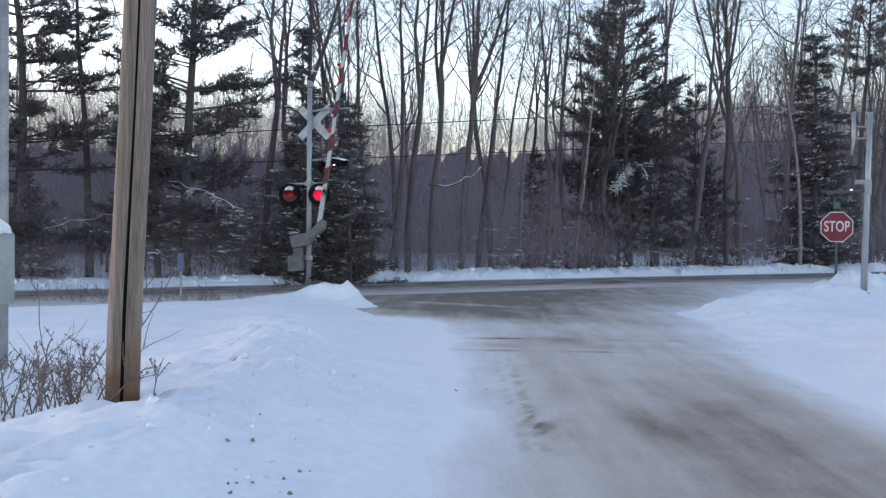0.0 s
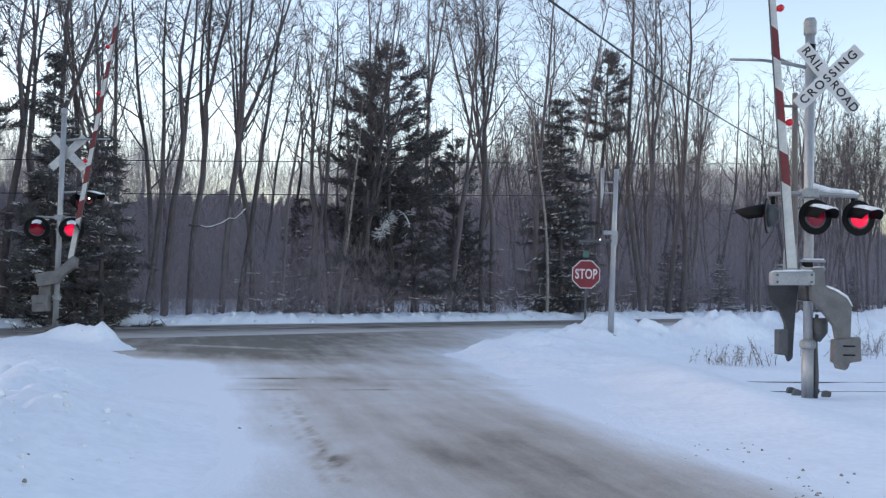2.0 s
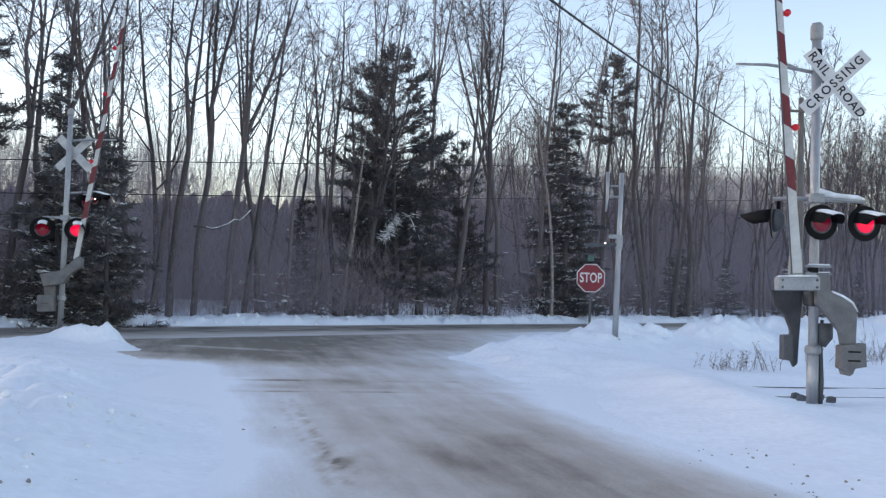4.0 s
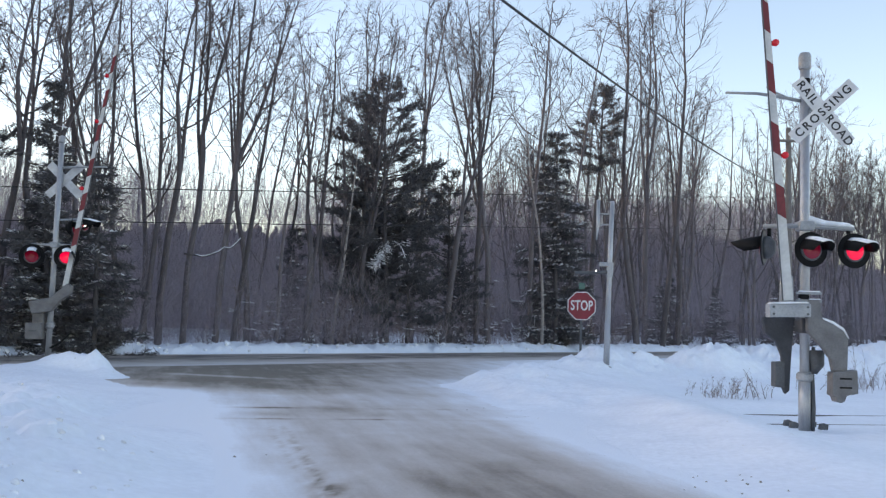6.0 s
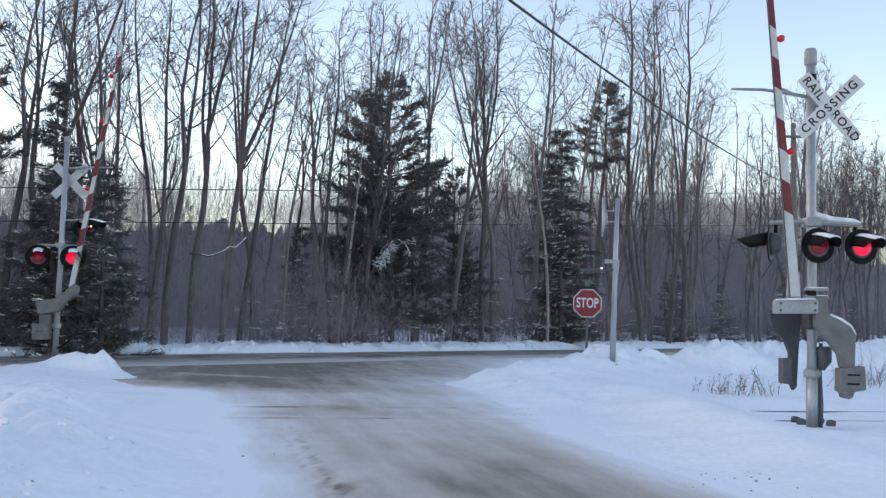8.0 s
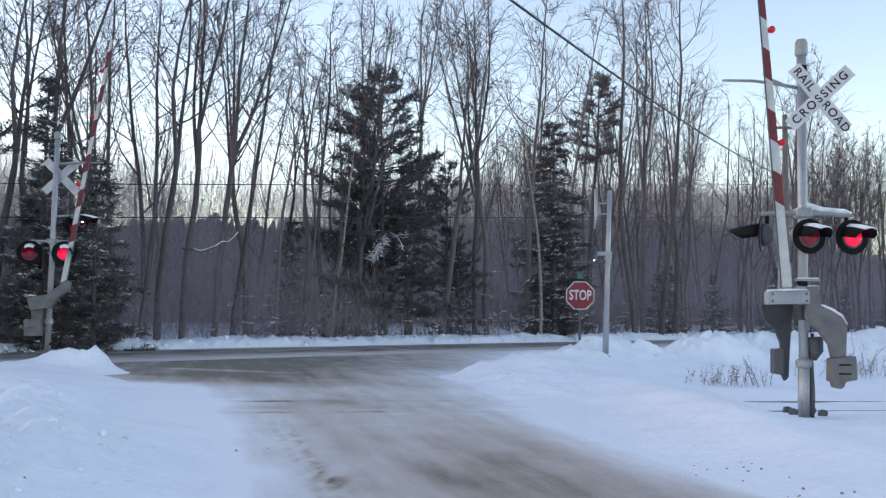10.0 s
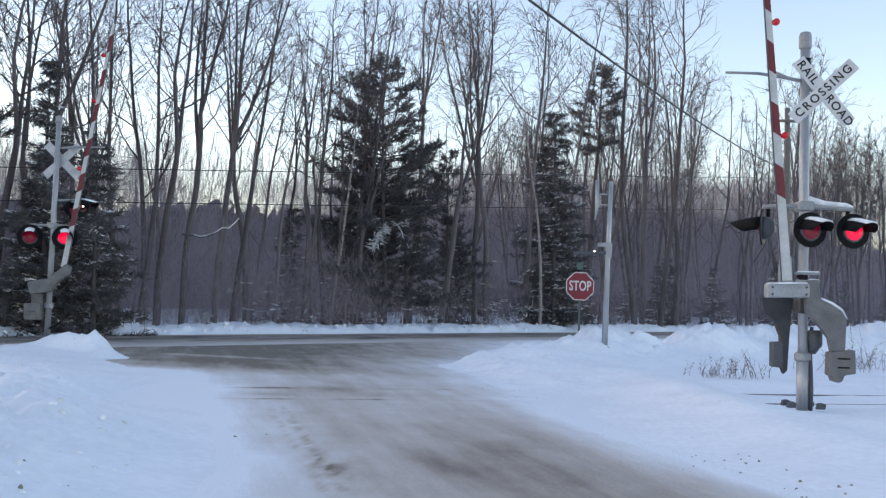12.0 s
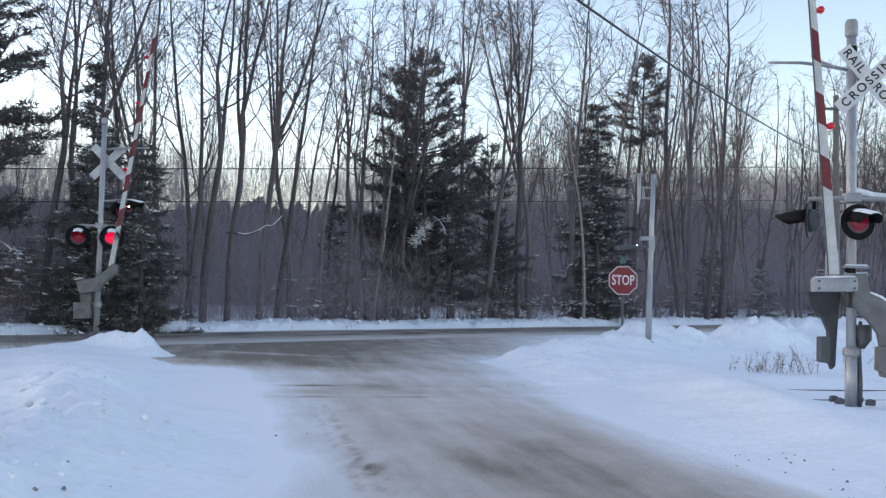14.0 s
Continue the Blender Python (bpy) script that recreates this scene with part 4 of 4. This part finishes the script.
HARDWOOD = [bare_tree(11 + k, 16.0, (1, 2, 3, 1, 2, 2, 3, 1)[k], (0.36, 0.3, 0.3, 0.45, 0.3, 0.3, 0.3, 0.30)[k], True) for k in range(8)]
SLENDER = [bare_tree(41 + k, 14.0, (1, 2, 1, 1)[k], 0.26, False) for k in range(4)]
PINE = [pine(75, 12.7, 3.8, 0.14, 16, 0.004, 3.0), pine(72, 13.0, 3.4, 0.16, 14, 0.008), pine(73, 16.0, 1.9, 0.66, 8, 0.0, 2.6), pine(74, 16.0, 3.6, 0.10, 17, 0.004, 3.0)]
SPRUCE = [spruce(81, 9.0, 1.75, 0.05, 27, 0.08), spruce(82, 9.0, 1.65, 0.05, 27, 0.14, 0.5), spruce(83, 7.0, 1.55, 0.05, 20, 0.10, 0.7)]
SAPLING = [spruce(91 + k, 5.0, 1.5, 0.05, 13, 0.10, 1.0, 5) for k in range(2)]

BARE = "tall leafless hardwood with grey bark at the wood's edge"
# x, y, height, shape, lean of the trees one can pick out along the edge
EDGE = ((-13.1, 31.4, 14, 7, 1), (-11.7, 32.9, 15, 3, -1), (-8.9, 35.3, 15, 7, 1), (-5.2, 39.9, 14.5, 0, 2), (-4.8, 40.6, 13.5, 7, -1), (-14.4, 29.1, 15, 1, 0), (-14.0, 29.6, 14.5, 4, 1), (-13.5, 30.2, 15, 5, 3), (-12.0, 31.7, 13.5, 6, 0), (-11.0, 32.8, 14, 0, 2), (-10.5, 33.4, 16, 1, 0), (-9.8, 34.1, 15.5, 2, 0),
        (-9.1, 36.0, 16, 5, 3), (-8.3, 35.8, 14.5, 0, 4), (-7.9, 36.4, 15, 1, 2), (-6.9, 37.2, 12.5, 3, 6), (-5.9, 38.3, 14.5, 4, 1), (-3.9, 40.5, 13.5, 6, 0), (-3.1, 45.2, 16.5, 5, 1), (-1.7, 46.0, 17, 2, 0),
        (-0.1, 44.6, 17, 4, 0), (1.6, 46.6, 18, 2, -2), (2.3, 47.3, 18.5, 6, 1), (4.6, 49.6, 19, 0, 1), (5.5, 50.6, 17.5, 3, 2), (7.0, 52.3, 19.5, 7, 3), (9.8, 57, 18, 1, 0), (11.9, 56.4, 24, 0, 0), (13.9, 58.2, 25, 3, 1), (12.9, 59.0, 22, 2, 0), (15.4, 60.6, 20, 4, 2), (17.5, 66, 17, 2, 0),
        (-17.2, 26.8, 15, 7, -2))
rng = random.Random(5)
for x, y, h, k, lean in EDGE:
    t = tree_of(HARDWOOD[k], x, y, h / 14.6, rng.uniform(0, 6.28), BARE, lean)
    if x == -9.8:
        limb_tree = t
for k in range(210):
    u, s = (rng.uniform(-34, 40) if k < 50 else rng.uniform(18, 110)), 2.5 + 40 * rng.random() ** 1.25
    x, y = 0.679 * u - 0.734 * s, 41 + 0.734 * u + 0.679 * s
    if y < 14:
        continue
    tree_of(SLENDER[rng.randrange(4)] if (s > 9 or rng.random() < 0.6) and (u < 70 or s > 11) else HARDWOOD[rng.randrange(8)], x, y, rng.uniform(0.8, 1.12) + min(0.45, max(0, u - 8) * 0.014), rng.uniform(0, 6.28), "slender leafless tree standing within the woods", rng.gauss(0, 1.3))
for k in range(24):
    u, s = rng.uniform(-34, 6), 3.0 + 26 * rng.random()
    x, y = 0.679 * u - 0.734 * s, 41 + 0.734 * u + 0.679 * s
    tree_of(SLENDER[rng.randrange(4)], x, y, rng.uniform(0.55, 0.95), rng.uniform(0, 6.28), "slender leafless tree standing within the woods", rng.gauss(0, 1.3))
tree_of(SPRUCE[0], -12.4, 28.2, 0.97, 1.0, "dark conical spruce with patches of snow")
tree_of(SPRUCE[2], -11.0, 28.6, 0.96, 1.9, "bushy dark spruce with snow-flecked boughs")
tree_of(SPRUCE[2], -13.1, 28.9, 0.80, 4.0, "bushy dark spruce with snow-flecked boughs")
big_pine = tree_of(PINE[0], -2.7, 42.0, 0.97, 0.4, "dark broad white pine with level boughs")
def snowy_bough(tree, start, end, droop, twigs, seed):
    """A low bough of a tree that carries fresh snow; start and end in the world."""
    r = random.Random(seed)
    inv = tree.matrix_basis.inverted()
    wood, white = Mesh(), Mesh()
    a, b = Vector(start), Vector(end)
    n = 10
    pts = [a.lerp(b, k / n) + Vector((r.gauss(0, 0.03), 0, droop * math.sin(math.pi * k / n) + r.gauss(0, 0.04))) for k in range(n + 1)]
    wood.tube([inv @ p for p in pts], [0.035 - 0.0025 * k for k in range(n + 1)], 6)
    white.tube([inv @ (p + Vector((0, -0.02, 0.03))) for p in pts[2:]], [0.012 + 0.012 * r.random() for k in range(n - 1)], 6)
    for k in range(twigs):
        p, e = along(pts, r.uniform(0.35, 0.99))
        w = Vector((r.gauss(0, 0.5), r.gauss(-0.2, 0.3), r.uniform(-1.0, 0.1))).normalized()
        q = p + w * r.uniform(0.2, 0.6)
        mid = p.lerp(q, 0.5) + Vector((r.gauss(0, 0.05), 0, 0.06))
        wood.tube([inv @ p, inv @ mid, inv @ q], [0.010, 0.007, 0.004], 4)
        snow_flecks(white, r, inv @ mid, 2)
        white.tube([inv @ (p + Vector((0, -0.01, 0.02))), inv @ (mid + Vector((0, -0.01, 0.025))), inv @ (q + Vector((0, -0.01, 0.01)))], [0.006, 0.015, 0.004], 5)
    bough = part("bough", wood, PINE_BARK, tree, "low bough bent under fresh snow")
    part("bough_snow", white, SNOW_CAP, bough, "fresh snow lying along the bough", True)


snowy_bough(big_pine, (-2.6, 42.1, 5.1), (-3.2, 40.6, 3.7), 0.25, 60, 1)
snowy_bough(big_pine, (-2.6, 42.1, 5.2), (-4.3, 41.0, 4.4), 0.2, 10, 2)
snowy_bough(big_pine, (-2.6, 42.1, 5.0), (-1.7, 40.9, 3.9), 0.25, 9, 3)
snowy_bough(limb_tree, (-9.9, 34.0, 3.6), (-7.9, 34.6, 4.25), -0.28, 0, 4)
tree_of(PINE[1], -4.2, 42.0, 0.62, 2.4, "dark young pine with low boughs")
tree_of(PINE[0], -3.3, 42.9, 0.55, 1.4, "dark young pine with low boughs")
tree_of(PINE[1], -1.8, 43.2, 0.58, 5.4, "dark young pine with low boughs")
tree_of(PINE[1], 0.2, 46.0, 0.68, 4.4, "dark young pine with low boughs")
tree_of(SPRUCE[1], 6.1, 50.3, 1.36, 2.0, "tall dark spruce with snow on its boughs")
tree_of(SLENDER[2], 5.15, 48.3, 1.0, 0.7, "slender pale-barked birch before a dark spruce", 3.5, PALE_BARK)
tree_of(SLENDER[0], -4.9, 39.6, 0.8, 1.7, "slender pale-barked birch at the wood's edge", 2.0, PALE_BARK)
tree_of(PINE[2], 8.9, 56.3, 1.02, 3.0, "tall open dark green pine")
tree_of(PINE[3], -16.3, 27.0, 0.95, 0.0, "tall dark pine with level boughs")
tree_of(PINE[3], -20.6, 24.0, 0.92, 2.0, "tall dark pine with level boughs")
tree_of(PINE[2], -19.3, 26.0, 0.75, 1.0, "tall open dark green pine")
left_pine = tree_of(PINE[1], -17.2, 25.6, 0.5, 3.3, "dark young pine with low boughs")
snowy_bough(left_pine, (-16.6, 25.6, 3.4), (-13.1, 25.0, 2.35), 0.12, 16, 11)
snowy_bough(left_pine, (-17.2, 25.2, 2.2), (-19.0, 23.4, 1.65), 0.1, 8, 12)
for k in range(18):
    u, s = -34 + 110 * (k + rng.random()) / 18, rng.uniform(3.0, 8)
    tree_of(SAPLING[k % 2], 0.679 * u - 0.734 * s, 41 + 0.734 * u + 0.679 * s, rng.uniform(0.55, 1.15), rng.uniform(0, 6.28), "young dark evergreen with snow on its boughs")


def thicket():
    """Leafless brush and saplings between the trunks, and a dark sheet standing for the shaded depth of the woods."""
    r = np.random.default_rng(3)
    n = 560000
    u, s = np.where((np.arange(n) > 320000) & (r.random(n) < 0.45), r.uniform(15, 125, n), np.where(r.random(n) < 0.4, r.uniform(-42, -2, n), r.uniform(-45, 125, n))), 1.8 + 33 * r.random(n) ** 1.7
    top = (2.0 + 4.6 * r.random(n) ** 0.8 + 0.08 * np.maximum(u, 0)) * np.clip(0.22 + s / 7, 0.35, 1.15)
    z = top * r.random(n) ** 0.95
    x, y = 0.679 * u - 0.734 * s, 41 + 0.734 * u + 0.679 * s
    tall = np.arange(n) > 320000                      # saplings that reach over the brush, deeper in the woods
    s = np.where(tall, 8 + 28 * np.sqrt(r.random(n)), s)
    z = np.where(tall, 2.5 + (6.6 + 0.10 * np.maximum(u, 0)) * r.random(n) ** 1.05, z)
    x, y = 0.679 * u - 0.734 * s, 41 + 0.734 * u + 0.679 * s
    ln, wd = np.where(tall, r.uniform(0.8, 2.6, n), r.uniform(0.3, 1.1, n)), np.where(tall, r.uniform(0.006, 0.016, n), r.uniform(0.004, 0.010, n))
    wd = wd * np.where(u < -6, 0.62, 1.0)
    lean = r.normal(0, 0.9, (n, 2)) * np.where(tall, 0.25, 1.0)[:, None]
    a = np.stack([x, y, z], -1)
    b = a + np.stack([lean[:, 0] * ln, lean[:, 1] * ln, ln], -1)
    turn = r.uniform(0, np.pi, n)
    w = np.stack([np.cos(turn) * wd, np.sin(turn) * wd, np.zeros(n)], -1)
    me = bpy.data.meshes.new("thicket")
    me.vertices.add(3 * n)
    me.vertices.foreach_set("co", np.stack([a - w, a + w, b], 1).astype(np.float32).ravel())
    me.loops.add(3 * n)
    me.loops.foreach_set("vertex_index", np.arange(3 * n, dtype=np.int32))
    me.polygons.add(n)
    me.polygons.foreach_set("loop_start", np.arange(0, 3 * n, 3, dtype=np.int32))
    me.update(calc_edges=True)
    me.materials.append(THICKET)
    tagged(new("thicket", me), "dense dark leafless brush under the trees", "brush", kind="stuff")
    # added backing sheet; its dark colour paints the shade deep among the trees
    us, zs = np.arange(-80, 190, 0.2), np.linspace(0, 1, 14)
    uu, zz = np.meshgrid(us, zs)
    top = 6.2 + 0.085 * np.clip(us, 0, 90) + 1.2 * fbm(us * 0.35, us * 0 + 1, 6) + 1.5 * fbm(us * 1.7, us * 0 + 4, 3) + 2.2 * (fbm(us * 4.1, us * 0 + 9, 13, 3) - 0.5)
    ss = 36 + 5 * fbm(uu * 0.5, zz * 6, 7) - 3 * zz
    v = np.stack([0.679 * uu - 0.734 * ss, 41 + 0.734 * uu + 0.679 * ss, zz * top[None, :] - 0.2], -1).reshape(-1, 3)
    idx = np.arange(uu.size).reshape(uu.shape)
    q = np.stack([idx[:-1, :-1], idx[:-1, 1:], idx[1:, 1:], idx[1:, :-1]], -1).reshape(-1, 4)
    me = bpy.data.meshes.new("woods_backing")
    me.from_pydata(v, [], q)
    me.materials.append(WOODS_SHADE)
    tagged(new("woods_backing", me), "dark backing sheet standing for the shaded depth of the distant woods", "woods", kind="structure")


thicket()


# ---- roadside plants and debris ----
def shrub(x, y, seed, stems, height, leafy, label, spread=0.5, thick=0.0055, leaf=0.032, snowy=0.0, side=7):
    rng = random.Random(seed)
    z = float(land(np.array(x), np.array(y)))
    t = thing("shrub", Matrix.Translation((x, y, z - 0.05)), label, "shrub", "dead roadside shrubs")
    wood, leaves, white = Mesh(), Mesh(), Mesh()
    for k in range(stems):
        b = (rng.gauss(0, spread * 0.4), rng.gauss(0, spread * 0.3), 0)
        pts, _ = grow(wood, rng, b, (rng.gauss(0, 0.3), rng.gauss(0, 0.3), 1), height * rng.uniform(0.35, 1.0), thick, thick * 0.36, 6, 4, 0.09, 0.02)
        for j in range(side):
            q, e = along(pts, rng.uniform(0.2, 0.95))
            tw, _ = grow(wood, rng, q, sideways(rng, e, radians(rng.uniform(25, 65))), height * rng.uniform(0.08, 0.26), thick * 0.55, thick * 0.27, 3, 3, 0.14, 0.03)
            for i in range(leafy):
                c, _ = along(tw, rng.uniform(0.2, 0.99))
                d = Vector((rng.gauss(0, 1), rng.gauss(0, 1), rng.gauss(0, 1))).normalized()
                s = d.cross(Vector((0.3, 0.2, 1))).normalized() * leaf * 0.28
                leaves.tri(c - s, c + s, c + d * leaf)
            if rng.random() < snowy:
                snow_flecks(white, rng, tw[2], 4)
    part("brushwood", wood, STEM, t, "thin brown stems")["kind"] = "stuff"
    if leaves.f:
        part("foliage", leaves, DEAD_LEAF, t, "withered brown leaves")["kind"] = "stuff"
    if white.f:
        part("snow", white, SNOW_CAP, t, "flecks of snow on the twigs")["kind"] = "stuff"


shrub(-4.85, 6.3, 3, 17, 0.85, 4, "dead brown shrub with withered leaves in snow", 0.85, 0.009, side=7)
shrub(-5.35, 6.4, 23, 12, 0.8, 4, "dead brown shrub with withered leaves in snow", 0.9, 0.008, side=6)
shrub(-5.2, 6.7, 21, 10, 1.15, 0, "tall thin dry stems in snow", 0.8)
shrub(-5.7, 7.6, 4, 24, 0.6, 6, "dead brown shrub with withered leaves in snow", 0.9)
shrub(-4.75, 6.5, 8, 4, 1.7, 0, "tall thin dry stems in snow", 0.5, 0.009, side=3)
shrub(-13.8, 19.0, 16, 60, 0.7, 2, "low dead brush in a snowy field", 2.6)
shrub(-11.4, 19.8, 15, 50, 0.6, 2, "low dead brush in a snowy field", 2.0)
shrub(5.6, 18.2, 5, 40, 0.55, 2, "low dead weed tuft in snow", 0.8, 0.0035)
shrub(6.35, 18.6, 6, 5, 1.15, 0, "thin dry saplings standing in snow", 0.5, 0.009, side=3)
shrub(9.5, 21.6, 7, 8, 1.5, 0, "thin dry saplings standing in snow", 0.9)
shrub(10.6, 22.4, 9, 34, 0.7, 1, "low dead brush in snow", 1.1)
shrub(8.6, 21.9, 10, 3, 0.9, 0, "thin dry saplings standing in snow", 0.5)

# young beeches holding their dead leaves, and brush with caught snow, along the wood's edge
for k in range(26):
    u = -23 + 12.5 * (k + 0.5 * (k % 3)) / 26 if k < 15 else -9 + 2.9 * (k - 15)
    o = 2.0 + 2.2 * ((k * 0.618) % 1)
    shrub(0.679 * u - 0.734 * o, 41 + 0.734 * u + 0.679 * o, 300 + k, 9, 2.4 + 1.8 * ((k * 0.382) % 1), 5 if k % 3 else 1,
          "young beech holding withered leaves and flecks of snow", 0.9, 0.011, 0.10, 0.22 if k < 15 else 0.12, 10)


def snowy_bush(x, y, seed, height, width):
    """A low leafless bush whose twigs carry clumps of snow."""
    rng = random.Random(seed)
    t = thing("shrub", Matrix.Translation((x, y, float(land(np.array(x), np.array(y))) - 0.05)), "low leafless bush dusted with snow beside the highway", "shrub", "snowy bushes on the verge")
    wood, white = Mesh(), Mesh()
    for k in range(9):
        pts, _ = grow(wood, rng, (rng.gauss(0, width * 0.25), rng.gauss(0, 0.1), 0), (rng.gauss(0, 0.5), rng.gauss(0, 0.3), 1), height * rng.uniform(0.5, 1.1), 0.012, 0.004, 6, 4, 0.14, 0.0)
        for j in range(6):
            q, e = along(pts, rng.uniform(0.25, 0.98))
            tw, _ = grow(wood, rng, q, sideways(rng, e, radians(rng.uniform(30, 75))), height * rng.uniform(0.12, 0.35), 0.007, 0.003, 3, 3, 0.2, -0.06)
            if rng.random() < 0.3:
                up = Vector((0, -0.01, 0.015))
                white.tube([p + up for p in tw], [0.006, 0.010 + 0.012 * rng.random(), 0.010 + 0.010 * rng.random(), 0.004], 5)
    part("brushwood", wood, TWIGS, t, "thin dark twigs")["kind"] = "stuff"
    part("snow", white, SNOW_CAP, t, "clumps of snow on the twigs", True)["kind"] = "stuff"


for k, (u, o, h) in enumerate(((-17.5, 1.6, 0.8), (-11.2, 1.8, 0.7), (-6.5, 1.5, 0.9), (-2.4, 1.8, 0.6), (0.6, 1.5, 0.9), (1.6, 1.8, 1.2), (4.6, 1.7, 0.7), (8.0, 1.8, 1.7), (8.9, 2.0, 2.4), (10.2, 1.8, 1.5), (13.5, 1.8, 0.9), (17.0, 2.0, 1.2))):
    snowy_bush(0.679 * u - 0.734 * o, 41 + 0.734 * u + 0.679 * o, 200 + k, h * 0.75, 0.8)


def clods():
    rng = random.Random(12)
    m = Mesh()
    # right: dirty ice clods; left bank (x < -1.9): dark specks painting shaded pits
    spots = [(0.75, 14.7, 5, 0.5), (1.15, 13.9, 5, 0.4), (1.7, 10.1, 2, 0.1), (2.6, 8.4, 18, 0.5), (2.75, 6.7, 26, 0.35), (3.0, 7.2, 10, 0.5), (-2.0, 5.0, 7, 0.6), (-2.2, 9.0, 2, 0.6), (-2.6, 5.4, 4, 0.5), (-2.2, 5.3, 4, 0.4), (-3.0, 6.3, 2, 0.8)]
    for x, y, n, w in spots:
        for k in range(n):
            px, py = x + rng.gauss(0, w * 0.5), y + rng.gauss(0, w * 0.5)
            pz = max(float(land(np.array(px), np.array(py))), 0.0)
            r = rng.uniform(0.006, 0.018) if x > -2.1 else rng.uniform(0.007, 0.018)
            m.tube([(px, py, pz - r), (px + rng.gauss(0, 0.3) * r, py, pz), (px + rng.gauss(0, 0.4) * r, py, pz + r * 0.9)], [r, r * rng.uniform(0.8, 1.2), r * 0.4], 6)
    tagged(part("clods", m, CLOD_AND_PIT), "small dirty clods of ice, and dark specks standing for shaded pits in the snow", "debris", kind="stuff")


def snow_chunks():
    """Broken lumps of ploughed snow along the banks."""
    rng = random.Random(31)
    m = Mesh()
    for k in range(330):
        y = rng.uniform(3.5, 21) if k < 200 else rng.uniform(3.8, 9.5)
        left = rng.random() < 0.8
        edge = float(road_middle(y)) + (-1 if left else 1) * (float(road_half(y)) + rng.uniform(0.2, 2.6))
        z = float(land(np.array(edge), np.array(y)))
        if z < 0.05:
            continue
        r = rng.uniform(0.010, 0.028) if y > 9 or not left else rng.uniform(0.010, 0.042)
        ring = lambda f: r * f * rng.uniform(0.8, 1.2)
        tilt = Vector((rng.gauss(0, 0.3) * r, rng.gauss(0, 0.3) * r, 0))
        z -= r * 0.25
        m.tube([(edge, y, z - r), Vector((edge, y, z)) + tilt, Vector((edge, y, z + r * rng.uniform(0.15, 0.45))) + tilt * 1.5], [ring(1.1), ring(1.0), ring(0.45)], 7)
    for k in range(420):
        u, o = rng.uniform(-32, 60), rng.uniform(0.1, 1.5)
        x, y = 0.679 * u - 0.734 * o, 41 + 0.734 * u + 0.679 * o
        z = float(land(np.array(x), np.array(y)))
        r = rng.uniform(0.04, 0.10)
        tilt = Vector((rng.gauss(0, 0.35) * r, rng.gauss(0, 0.35) * r, 0))
        m.tube([(x, y, z - r), Vector((x, y, z + 0.02)) + tilt, Vector((x, y, z + r * rng.uniform(0.4, 0.8))) + tilt * 1.5], [r * rng.uniform(0.9, 1.4), r, r * rng.uniform(0.3, 0.6)], 7)
    tagged(part("snow_chunks", m, SNOW_CAP, smooth=True), "broken lumps of ploughed snow on the banks", "snow", kind="stuff")


clods()
snow_chunks()
